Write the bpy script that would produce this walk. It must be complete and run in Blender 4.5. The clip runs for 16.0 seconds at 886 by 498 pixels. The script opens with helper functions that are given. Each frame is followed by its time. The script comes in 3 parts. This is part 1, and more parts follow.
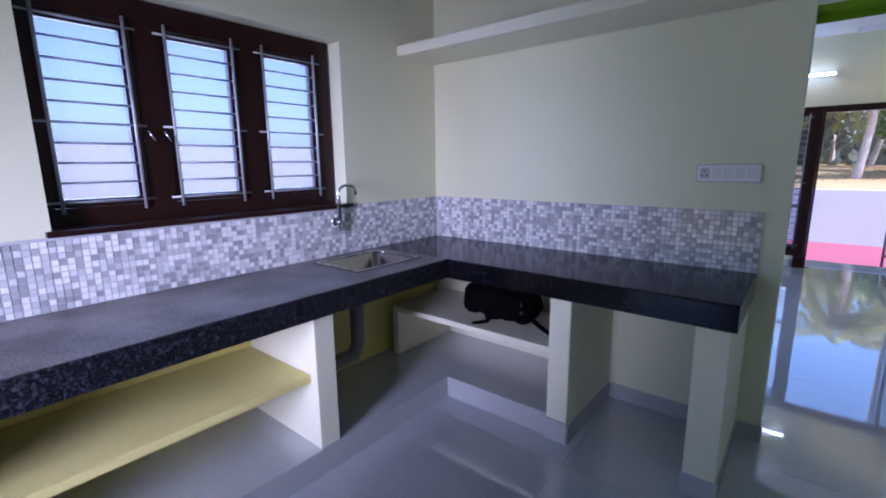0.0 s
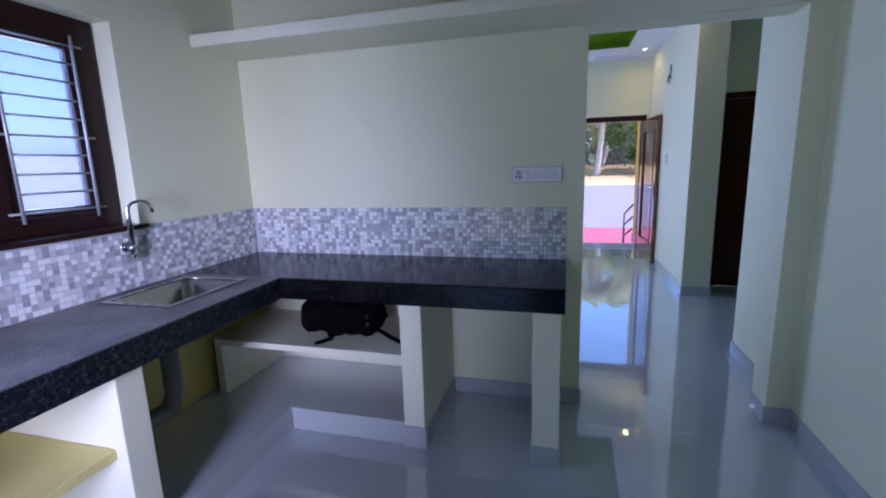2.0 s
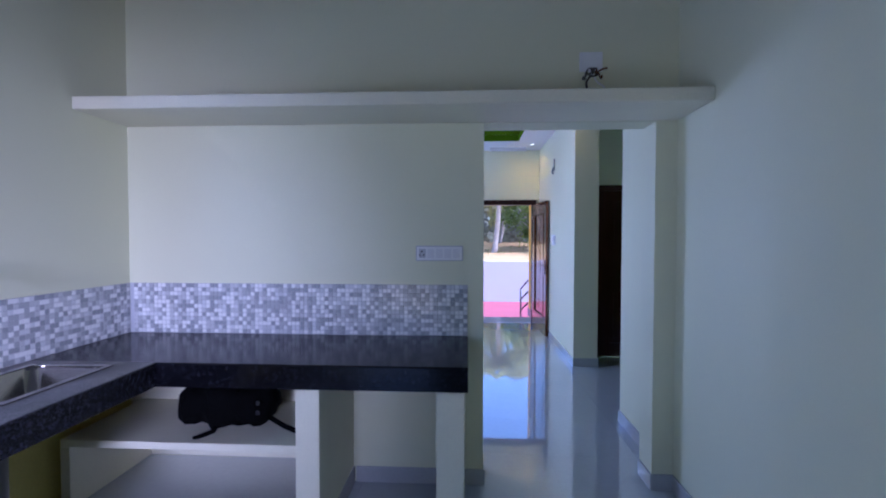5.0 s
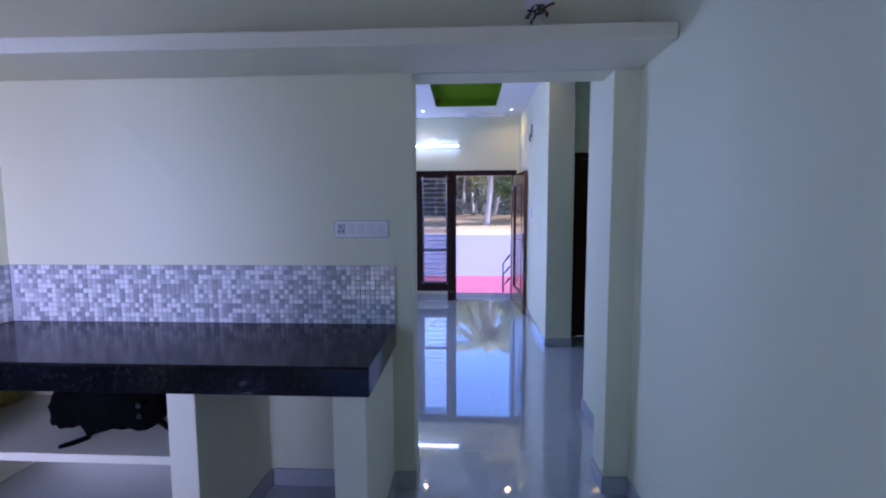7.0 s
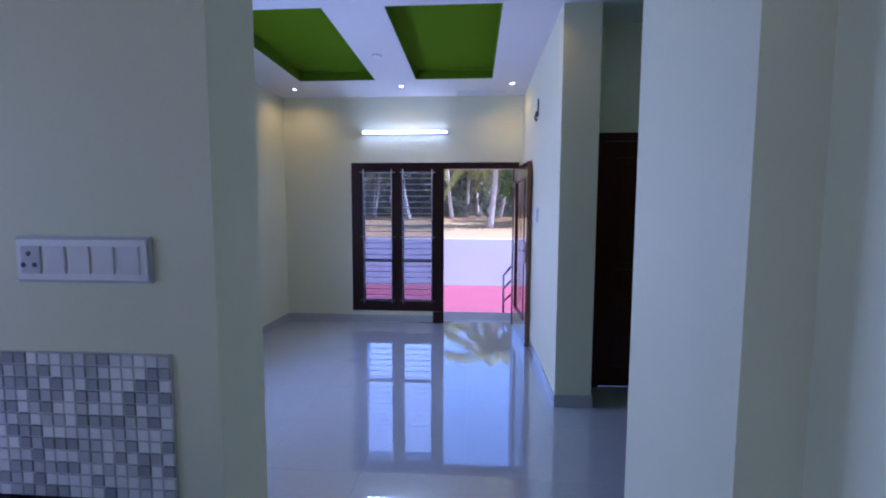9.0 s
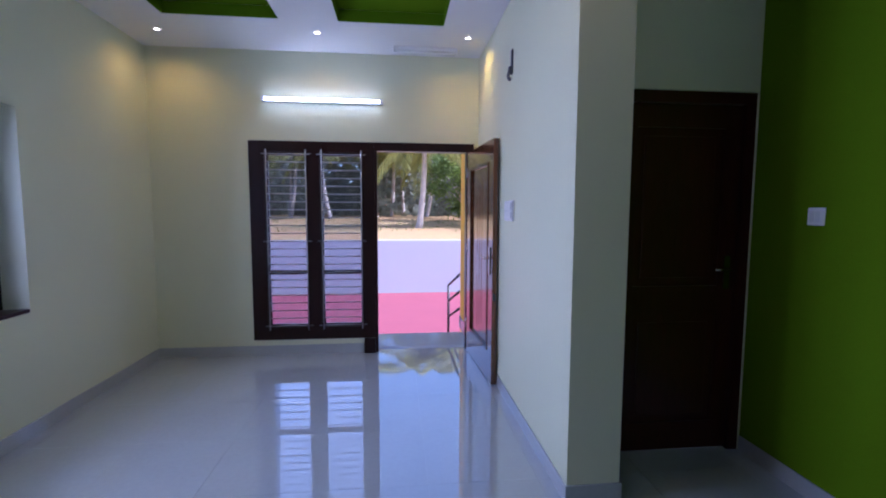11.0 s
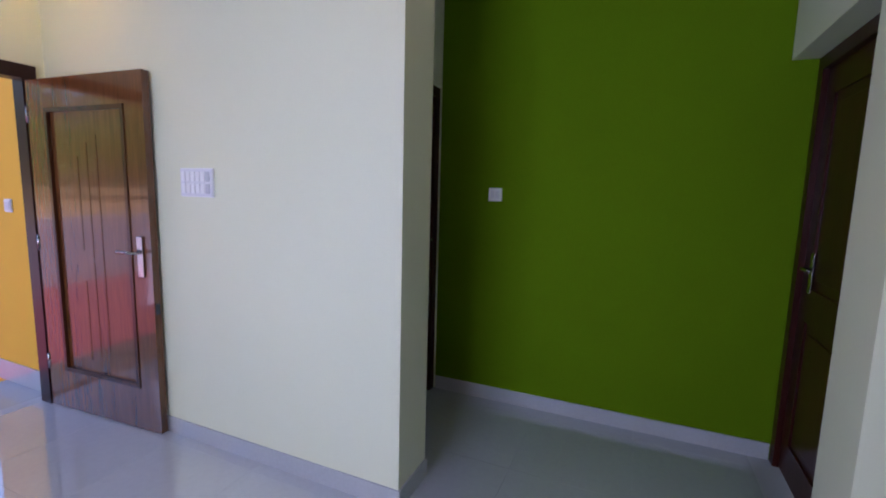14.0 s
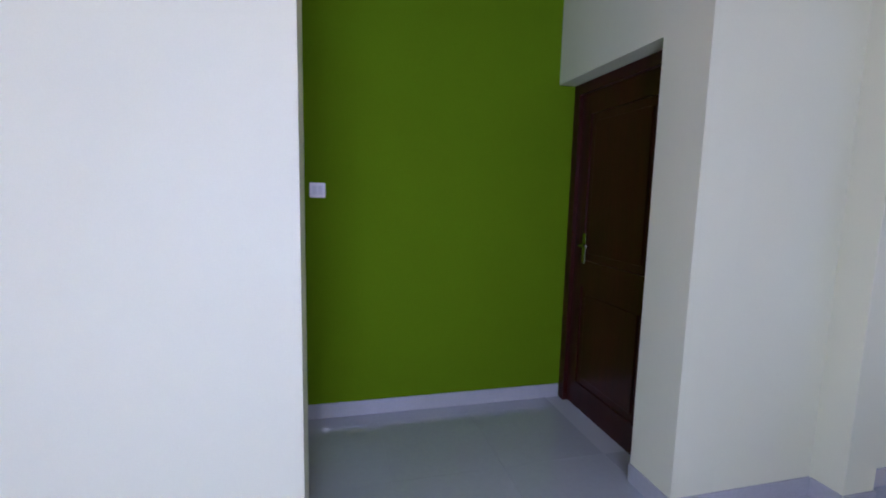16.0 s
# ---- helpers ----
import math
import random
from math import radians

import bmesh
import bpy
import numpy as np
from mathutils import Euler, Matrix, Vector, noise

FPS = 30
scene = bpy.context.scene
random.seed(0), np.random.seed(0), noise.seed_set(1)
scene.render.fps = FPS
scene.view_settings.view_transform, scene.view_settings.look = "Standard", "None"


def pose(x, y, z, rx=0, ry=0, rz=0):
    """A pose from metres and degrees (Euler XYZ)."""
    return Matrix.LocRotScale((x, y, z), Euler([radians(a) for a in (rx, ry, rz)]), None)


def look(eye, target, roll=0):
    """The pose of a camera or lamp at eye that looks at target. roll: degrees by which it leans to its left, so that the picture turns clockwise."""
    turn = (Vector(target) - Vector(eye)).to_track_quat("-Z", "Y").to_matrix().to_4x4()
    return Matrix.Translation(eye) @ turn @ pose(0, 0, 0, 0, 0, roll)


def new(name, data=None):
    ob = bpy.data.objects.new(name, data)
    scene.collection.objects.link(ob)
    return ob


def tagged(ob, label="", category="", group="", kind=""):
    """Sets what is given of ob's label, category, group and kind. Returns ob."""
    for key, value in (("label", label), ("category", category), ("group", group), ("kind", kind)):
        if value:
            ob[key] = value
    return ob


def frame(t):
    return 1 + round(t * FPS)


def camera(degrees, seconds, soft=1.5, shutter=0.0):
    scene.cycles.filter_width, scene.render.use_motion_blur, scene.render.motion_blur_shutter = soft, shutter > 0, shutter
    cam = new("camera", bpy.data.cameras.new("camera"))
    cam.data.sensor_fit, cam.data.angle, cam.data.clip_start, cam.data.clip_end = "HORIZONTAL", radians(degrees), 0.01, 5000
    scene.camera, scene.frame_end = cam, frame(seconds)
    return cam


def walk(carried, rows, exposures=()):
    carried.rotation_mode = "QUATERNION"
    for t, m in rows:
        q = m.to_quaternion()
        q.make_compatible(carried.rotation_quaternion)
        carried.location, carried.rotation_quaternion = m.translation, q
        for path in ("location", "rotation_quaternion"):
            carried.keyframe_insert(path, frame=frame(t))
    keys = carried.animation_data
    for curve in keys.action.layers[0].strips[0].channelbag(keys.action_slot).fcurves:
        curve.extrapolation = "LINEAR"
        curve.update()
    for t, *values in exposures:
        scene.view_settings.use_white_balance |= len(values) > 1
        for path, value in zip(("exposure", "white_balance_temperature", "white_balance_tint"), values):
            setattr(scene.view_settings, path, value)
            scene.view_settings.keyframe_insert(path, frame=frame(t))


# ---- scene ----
cam = camera(89.4, 16.0, soft=2.0)
PATH = [
    (0, (0.417, 0.31, 1.47), (-0.829, 1.828, 1.093), -0.6),
    (0.5, (0.312, 0.303, 1.448), (-0.713, 1.981, 1.081), -0.7),
    (1, (0.269, 0.295, 1.464), (-0.564, 2.073, 1.082), -1.2),
    (1.5, (0.269, 0.309, 1.471), (-0.406, 2.151, 1.084), -1.8),
    (2, (0.241, 0.332, 1.476), (-0.281, 2.227, 1.106), -1.7),
    (2.5, (0.218, 0.312, 1.487), (-0.17, 2.251, 1.184), -1.3),
    (3, (0.23, 0.315, 1.499), (-0.064, 2.284, 1.313), -0.8),
    (3.5, (0.23, 0.303, 1.523), (0.017, 2.291, 1.476), -0.1),
    (6, (0.294, 0.374, 1.489), (0.198, 2.371, 1.42), 0.0),
    (6.5, (0.486, 0.493, 1.495), (0.386, 2.485, 1.357), -0.0),
    (7, (0.62, 0.714, 1.501), (0.517, 2.703, 1.328), -0.2),
    (7.5, (0.745, 1.051, 1.503), (0.631, 3.039, 1.318), 0.2),
    (8, (0.86, 1.409, 1.507), (0.72, 3.396, 1.326), 0.2),
    (10.3, (0.758, 3.129, 1.458), (0.676, 5.122, 1.32), -0.1),
    (10.5, (0.697, 3.258, 1.441), (0.69, 5.254, 1.307), 0.2),
    (11, (0.648, 3.522, 1.46), (0.854, 5.504, 1.292), 0.2),
    (11.5, (0.489, 3.733, 1.442), (0.994, 5.657, 1.24), 0.7),
    (12, (0.303, 3.879, 1.434), (1.147, 5.675, 1.192), 1.1),
    (12.5, (0.141, 4.06, 1.432), (1.311, 5.66, 1.167), 1.2),
    (13, (0.003, 4.221, 1.407), (1.444, 5.585, 1.152), 1.2),
    (13.5, (-0.098, 4.452, 1.437), (1.562, 5.537, 1.184), 1.4),
    (14, (-0.171, 4.669, 1.455), (1.648, 5.459, 1.198), 1.5),
    (14.5, (-0.201, 4.906, 1.462), (1.729, 5.375, 1.227), 1.6),
    (15, (-0.178, 5.145, 1.454), (1.804, 5.266, 1.219), 1.8),
    (15.5, (-0.158, 5.3, 1.45), (1.82, 5.125, 1.217), 2.1),
    (16, (-0.06, 5.478, 1.437), (1.866, 4.997, 1.191), 1.3),
]
walk(cam, [(t, look(eye, target, roll)) for t, eye, target, roll in PATH],
     exposures=[(0.0, 1.31, 4750, 27), (2.5, 1.36, 4550, 25), (3.5, 1.36, 4450, 25), (6.0, 1.38, 4450, 33), (8.0, 1.38, 4400, 36), (10.3, 1.12, 4700, 32), (12.5, 1.33, 5100, 29), (13.3, 1.42, 5350, 31), (14.0, 1.55, 5450, 32), (14.5, 1.62, 5200, 31), (15.0, 1.76, 5350, 36), (16.0, 1.9, 5300, 36)])

# ---- light ----
world = bpy.data.worlds.new("sky")
scene.world = world
world.use_nodes = True
wn = world.node_tree
sky = wn.nodes.new("ShaderNodeTexSky")
sky.sky_type = "NISHITA"
sky.sun_disc = False
sky.dust_density = 2.5
sky.sun_elevation = radians(46)
sky.sun_rotation = radians(106)
wn.links.new(sky.outputs[0], wn.nodes["Background"].inputs[0])
wn.nodes["Background"].inputs[1].default_value = 0.15

sun = bpy.data.lights.new("sun", "SUN")
sun.energy, sun.angle, sun.color = 3.5, radians(0.6), (1.0, 0.93, 0.82)
new("sun", sun).matrix_world = look((12, -3.4, 13), (0, 0, 0))


def area(name, eye, target, w, h, watts, color):
    lamp = bpy.data.lights.new(name, "AREA")
    lamp.shape, lamp.size, lamp.size_y, lamp.energy, lamp.color = "RECTANGLE", w, h, watts, color
    ob = new(name, lamp)
    ob.matrix_world = look(eye, target)
    return ob


DAY = (0.80, 0.86, 1.0)
area("kitchen_window_daylight", (-2.16, 1.40, 1.69), (0, 1.40, 1.69), 1.30, 0.9, 9.5, (0.74, 0.86, 1.0))
area("kitchen_back_daylight", (-0.50, -1.30, 1.35), (-1.75, 1.6, 0.92), 0.6, 1.2, 6.2, (1.0, 0.86, 0.88)).data.spread = radians(60)
area("living_window_daylight", (-1.99, 5.75, 1.45), (0, 5.75, 1.25), 1.60, 1.2, 33, DAY).data.spread = radians(150)
area("front_window_daylight", (-0.16, 8.42, 1.16), (-0.05, 4.0, 0.6), 0.95, 1.6, 3.5, DAY)


# ---- materials ----
def material(name, color, rough=0.6, metal=0.0, vary=0.06, scale=3.0, grain=60.0, bump=0.05, spec=0.5, coat=0.0, stretch=(1, 1, 1), rand=0.0, second=None, lo=0.65, hi=1.35):
    m = bpy.data.materials.new(name)
    m.use_nodes = True
    t = m.node_tree
    b = t.nodes["Principled BSDF"]
    co = t.nodes.new("ShaderNodeTexCoord")
    info = t.nodes.new("ShaderNodeObjectInfo")
    off = t.nodes.new("ShaderNodeVectorMath")
    off.operation = "MULTIPLY_ADD"
    off.inputs[1].default_value = stretch
    sh = t.nodes.new("ShaderNodeVectorMath")
    sh.operation = "SCALE"
    sh.inputs[0].default_value = (7.3, 3.1, 5.7)
    t.links.new(info.outputs["Random"], sh.inputs["Scale"])
    t.links.new(co.outputs["Object"], off.inputs[0])
    t.links.new(sh.outputs[0], off.inputs[2])
    n1, n2 = t.nodes.new("ShaderNodeTexNoise"), t.nodes.new("ShaderNodeTexNoise")
    for n, s in ((n1, scale), (n2, grain)):
        n.inputs["Scale"].default_value = s
        n.inputs["Detail"].default_value = 4
        t.links.new(off.outputs[0], n.inputs["Vector"])
    add = t.nodes.new("ShaderNodeMath")
    add.operation = "ADD"
    t.links.new(n1.outputs["Fac"], add.inputs[0])
    t.links.new(n2.outputs["Fac"], add.inputs[1])
    half = t.nodes.new("ShaderNodeMapRange")
    half.inputs["From Min"].default_value, half.inputs["From Max"].default_value = lo, hi
    t.links.new(add.outputs[0], half.inputs["Value"])
    mix = t.nodes.new("ShaderNodeMix")
    mix.data_type = "RGBA"
    other = second or tuple(c * (1 - 2.2 * vary) for c in color)
    mix.inputs["A"].default_value = (*other, 1)
    mix.inputs["B"].default_value = (*color, 1)
    t.links.new(half.outputs[0], mix.inputs["Factor"])
    last = mix.outputs["Result"]
    if rand:
        hsv = t.nodes.new("ShaderNodeHueSaturation")
        mr = t.nodes.new("ShaderNodeMapRange")
        mr.inputs["To Min"].default_value, mr.inputs["To Max"].default_value = 1 - rand, 1 + rand
        t.links.new(info.outputs["Random"], mr.inputs["Value"])
        t.links.new(mr.outputs[0], hsv.inputs["Value"])
        t.links.new(last, hsv.inputs["Color"])
        last = hsv.outputs["Color"]
    t.links.new(last, b.inputs["Base Color"])
    b.inputs["Roughness"].default_value, b.inputs["Metallic"].default_value = rough, metal
    b.inputs["Specular IOR Level"].default_value = spec
    b.inputs["Coat Weight"].default_value = coat
    b.inputs["Coat Roughness"].default_value = 0.03
    if bump:
        bp = t.nodes.new("ShaderNodeBump")
        bp.inputs["Strength"].default_value, bp.inputs["Distance"].default_value = bump, 0.01
        t.links.new(n2.outputs["Fac"], bp.inputs["Height"])
        t.links.new(bp.outputs[0], b.inputs["Normal"])
    return m


def glow(name, color, strength):
    m = bpy.data.materials.new(name)
    m.use_nodes = True
    b = m.node_tree.nodes["Principled BSDF"]
    b.inputs["Base Color"].default_value = (0.9, 0.9, 0.9, 1)
    b.inputs["Emission Color"].default_value = (*color, 1)
    b.inputs["Emission Strength"].default_value = strength
    return m


def glassy(name, tint=(0.90, 0.90, 0.92), haze=0.0):
    m = bpy.data.materials.new(name)
    m.use_nodes = True
    t = m.node_tree
    t.nodes.remove(t.nodes["Principled BSDF"])
    a, g, mx, lw = t.nodes.new("ShaderNodeBsdfTransparent"), t.nodes.new("ShaderNodeBsdfGlossy"), t.nodes.new("ShaderNodeMixShader"), t.nodes.new("ShaderNodeLayerWeight")
    a.inputs[0].default_value = (*tint, 1)
    g.inputs["Roughness"].default_value = 0.02
    lw.inputs["Blend"].default_value = 0.5
    p = t.nodes.new("ShaderNodeMath")
    p.operation = "POWER"
    p.inputs[1].default_value = 4.0
    q = t.nodes.new("ShaderNodeMath")
    q.operation = "MULTIPLY_ADD"
    q.inputs[1].default_value, q.inputs[2].default_value = 0.7, 0.035
    t.links.new(lw.outputs["Facing"], p.inputs[0])
    t.links.new(p.outputs[0], q.inputs[0])
    t.links.new(q.outputs[0], mx.inputs[0])
    t.links.new(a.outputs[0], mx.inputs[1])
    t.links.new(g.outputs[0], mx.inputs[2])
    out = mx.outputs[0]
    if haze:
        tr, hz = t.nodes.new("ShaderNodeBsdfTranslucent"), t.nodes.new("ShaderNodeMixShader")
        tr.inputs[0].default_value = (0.86, 0.84, 0.88, 1)
        hz.inputs[0].default_value = haze
        t.links.new(out, hz.inputs[1])
        t.links.new(tr.outputs[0], hz.inputs[2])
        out = hz.outputs[0]
    t.links.new(out, t.nodes["Material Output"].inputs[0])
    return m


def mosaic(name, per_object):
    m = bpy.data.materials.new(name)
    m.use_nodes = True
    t = m.node_tree
    b = t.nodes["Principled BSDF"]
    if per_object:
        src = t.nodes.new("ShaderNodeObjectInfo").outputs["Random"]
    else:
        src = t.nodes.new("ShaderNodeNewGeometry").outputs["Random Per Island"]
    ramp = t.nodes.new("ShaderNodeValToRGB")
    ramp.color_ramp.interpolation = "CONSTANT"
    e = ramp.color_ramp.elements
    e[0].position, e[0].color = 0.0, (0.84, 0.84, 0.83, 1)
    e[1].position, e[1].color = 0.30, (0.57, 0.58, 0.59, 1)
    for p, c in ((0.52, (0.43, 0.44, 0.46, 1)), (0.72, (0.35, 0.36, 0.38, 1)), (0.88, (0.68, 0.69, 0.70, 1))):
        e.new(p).color = c
    t.links.new(src, ramp.inputs[0])
    t.links.new(ramp.outputs[0], b.inputs["Base Color"])
    b.inputs["Roughness"].default_value = 0.12
    return m


PAINT = material("cream_wall_paint", (0.75, 0.755, 0.54), 0.55, vary=0.02, scale=1.2, grain=180, bump=0.03)
WHITE = material("white_ceiling_paint", (0.80, 0.80, 0.80), 0.7, vary=0.02, scale=1.5, grain=120, bump=0.02)
DIM_CEILING = material("dim_ceiling_grey", (0.34, 0.34, 0.33), 0.9, vary=0.06, scale=2, grain=60, bump=0.1)
SLABW = material("off_white_masonry_paint", (0.80, 0.78, 0.60), 0.6, vary=0.03, scale=4, grain=90, bump=0.06)
GREEN = material("green_accent_paint", (0.116, 0.215, 0.001), 0.9, vary=0.05, scale=1.5, grain=150, bump=0.03, spec=0.02)
TILE = material("polished_floor_tile", (0.48, 0.51, 0.55), 0.035, vary=0.035, scale=2.5, grain=35, bump=0.0, spec=0.8, coat=1.0, rand=0.005)
TILE.node_tree.nodes["Principled BSDF"].inputs["Coat IOR"].default_value = 1.75
GROUT = material("tile_grout", (0.46, 0.48, 0.51), 0.9, grain=200)
SKIRT = material("skirting_tile", (0.47, 0.48, 0.49), 0.05, vary=0.05, scale=4, grain=60, bump=0.0)
GRANITE = material("black_granite", (0.004, 0.004, 0.006), 0.16, vary=0.1, scale=60, grain=260, bump=0.0, spec=0.22, second=(0.028, 0.028, 0.036), lo=0.70, hi=0.86)
# Dust, with the pale glow of grazing light put into the colour.
GRANITE_DUSTY_LIT = material("dusty_lit_granite", (0.035, 0.033, 0.037), 0.30, vary=0.1, scale=3.5, grain=180, bump=0.02, spec=0.4, second=(0.22, 0.20, 0.21), lo=0.80, hi=1.16)
GRANITE_EDGE = material("chipped_granite_edge", (0.004, 0.004, 0.007), 0.22, vary=0.1, scale=45, grain=110, bump=0.7, spec=0.35, second=(0.042, 0.042, 0.055), lo=0.74, hi=1.02)
WOOD = material("dark_brown_varnished_wood", (0.026, 0.0070, 0.006), 0.30, vary=0.2, scale=5, grain=40, bump=0.03, spec=0.3, stretch=(1, 1, 0.12))
DOOR_WOOD = material("maroon_varnished_wood", (0.050, 0.0095, 0.0065), 0.30, vary=0.2, scale=5, grain=40, bump=0.03, spec=0.3, stretch=(1, 1, 0.12))
TEAK = material("polished_teak", (0.165, 0.058, 0.017), 0.16, vary=0.2, scale=5, grain=38, bump=0.03, stretch=(3, 3, 0.15), coat=0.6)
TEAK_DARK = material("teak_moulding", (0.075, 0.026, 0.010), 0.22, vary=0.15, scale=5, grain=38, bump=0.03, stretch=(3, 3, 0.15))
BARS = material("grey_painted_steel", (0.42, 0.42, 0.44), 0.38, metal=0.4, vary=0.05, grain=120, bump=0.0)
STEEL = material("brushed_steel", (0.46, 0.43, 0.41), 0.17, metal=1.0, vary=0.05, grain=150, bump=0.02)
CHROME = material("chrome", (0.60, 0.60, 0.62), 0.12, metal=1.0, vary=0.03, bump=0.0)
BLACK = material("black_paint_steel", (0.02, 0.02, 0.022), 0.4, vary=0.1, bump=0.0)
CLOTH = material("black_nylon", (0.003, 0.003, 0.0035), 0.9, vary=0.2, scale=8, grain=300, bump=0.4, spec=0.08)
PLASTIC = material("white_plastic", (0.84, 0.84, 0.84), 0.3, vary=0.02, bump=0.0)
PLASTIC_GREY = material("grey_plastic", (0.52, 0.53, 0.56), 0.35, vary=0.03, bump=0.0)
PLASTIC_PALE = material("pale_grey_plastic", (0.74, 0.74, 0.76), 0.32, vary=0.02, bump=0.0)
BRACKET = material("dull_grey_metal", (0.16, 0.16, 0.17), 0.5, metal=0.3, vary=0.1, bump=0.0)
PVC = material("grey_pvc_pipe", (0.20, 0.20, 0.18), 0.45, vary=0.08, bump=0.0)
YELLOW = material("yellow_exterior_paint", (0.85, 0.48, 0.015), 0.65, vary=0.03, scale=2, grain=120, bump=0.05)
PINK = material("pink_yard_paving", (0.33, 0.075, 0.10), 0.8, vary=0.06, scale=1.5, grain=60, bump=0.1)
COMPOUND = material("white_compound_wall", (0.46, 0.47, 0.52), 0.8, vary=0.03, scale=1, grain=60, bump=0.05)
SIDE = material("cream_backdrop_wall", (0.50, 0.47, 0.42), 0.8, vary=0.04, scale=1, grain=60, bump=0.05)
FIELD = material("dry_field", (0.46, 0.24, 0.11), 0.95, vary=0.15, scale=0.35, grain=6, bump=0.3, second=(0.40, 0.31, 0.12))
BARK = material("palm_bark", (0.56, 0.48, 0.42), 0.9, vary=0.15, scale=4, grain=30, bump=0.3)
PALM = material("palm_frond", (0.44, 0.43, 0.12), 0.55, vary=0.15, scale=2, grain=12, bump=0.0, rand=0.3)
LEAF = material("shrub_leaf", (0.38, 0.52, 0.12), 0.55, vary=0.25, scale=1.2, grain=8, bump=0.0, rand=0.3)
# Grey and pale: the haze over the far wood is put into its colour.
LEAF_HAZY = material("far_wood_leaf", (0.36, 0.38, 0.29), 0.6, vary=0.3, scale=0.5, grain=4, bump=0.0)


def translucent(m, weight):
    """Thin leaves pass part of the light through."""
    t = m.node_tree
    b = t.nodes["Principled BSDF"]
    tr, mx = t.nodes.new("ShaderNodeBsdfTranslucent"), t.nodes.new("ShaderNodeMixShader")
    mx.inputs[0].default_value = weight
    t.links.new(b.inputs["Base Color"].links[0].from_socket, tr.inputs[0])
    t.links.new(b.outputs[0], mx.inputs[1])
    t.links.new(tr.outputs[0], mx.inputs[2])
    t.links.new(mx.outputs[0], t.nodes["Material Output"].inputs[0])


for m in (PALM, LEAF, LEAF_HAZY):
    translucent(m, 0.45)
GLASS = glassy("clear_window_glass")
GLASS_GREY = glassy("obscured_window_glass", (0.60, 0.60, 0.65), 0.045)
GLASS_DARK = glassy("smoked_window_glass", (0.64, 0.67, 0.72))
TUBE_ON = glow("lit_tube", (0.90, 0.95, 1.0), 5)
DOWN_ON = glow("lit_downlight", (1.0, 0.85, 0.6), 6)
BULB_ON = glow("lit_bulb", (0.85, 0.92, 1.0), 14)
MOSAIC_ONE, MOSAIC_ALL = mosaic("mosaic_tile", True), mosaic("mosaic_sheet", False)

# ---- builders ----
BASE = {}


def box(bm, x0, x1, y0, y1, z0, z1):
    v = [bm.verts.new((x, y, z)) for x in (x0, x1) for y in (y0, y1) for z in (z0, z1)]
    for f in ((0, 1, 3, 2), (4, 6, 7, 5), (0, 4, 5, 1), (2, 3, 7, 6), (0, 2, 6, 4), (1, 5, 7, 3)):
        bm.faces.new([v[i] for i in f])
    return v


def block(*dims, bevel=0.0):
    bm = bmesh.new()
    box(bm, *dims)
    if bevel:
        bmesh.ops.bevel(bm, geom=bm.edges[:], offset=bevel, segments=2, affect="EDGES", profile=0.5)
    return bm


def tube(points, r, seg=10, bm=None, cap=True):
    """A round bar along a list of points."""
    bm = bm or bmesh.new()
    pts = [Vector(p) for p in points]
    rings = []
    for i, p in enumerate(pts):
        d = (pts[min(i + 1, len(pts) - 1)] - pts[max(i - 1, 0)]).normalized()
        u = d.orthogonal().normalized() if i == 0 else (u - d * u.dot(d)).normalized()
        w = d.cross(u)
        rr = r[i] if isinstance(r, (list, tuple)) else r
        rings.append([bm.verts.new(p + (u * math.cos(a) + w * math.sin(a)) * rr) for a in (2 * math.pi * k / seg for k in range(seg))])
    for a, b in zip(rings, rings[1:]):
        for k in range(seg):
            bm.faces.new((a[k], a[(k + 1) % seg], b[(k + 1) % seg], b[k])).smooth = True
    if cap:
        bm.faces.new(rings[0][::-1])
        bm.faces.new(rings[-1])
    return bm


def thing(name, at, label, category, group="", kind=""):
    ob = new(name)
    ob.location = at
    ob.empty_display_size = 0.1
    BASE[ob.name] = Vector(at)
    return tagged(ob, label, category, group, kind)


def part(name, bm, mat, parent=None, label=""):
    """One mesh, drawn in world metres, under a thing or a part."""
    me = bpy.data.meshes.new(name)
    base = BASE[parent.name] if parent else Vector()
    bmesh.ops.recalc_face_normals(bm, faces=bm.faces[:])
    bmesh.ops.translate(bm, verts=bm.verts[:], vec=-base)
    bm.to_mesh(me)
    bm.free()
    me.materials.append(mat)
    ob = new(name, me)
    BASE[ob.name] = base
    if parent:
        ob.parent = parent
    if label:
        ob["label"] = label
    return ob


def single(name, bm, mat, label, category, group="", kind=""):
    return tagged(part(name, bm, mat), label, category, group, kind)


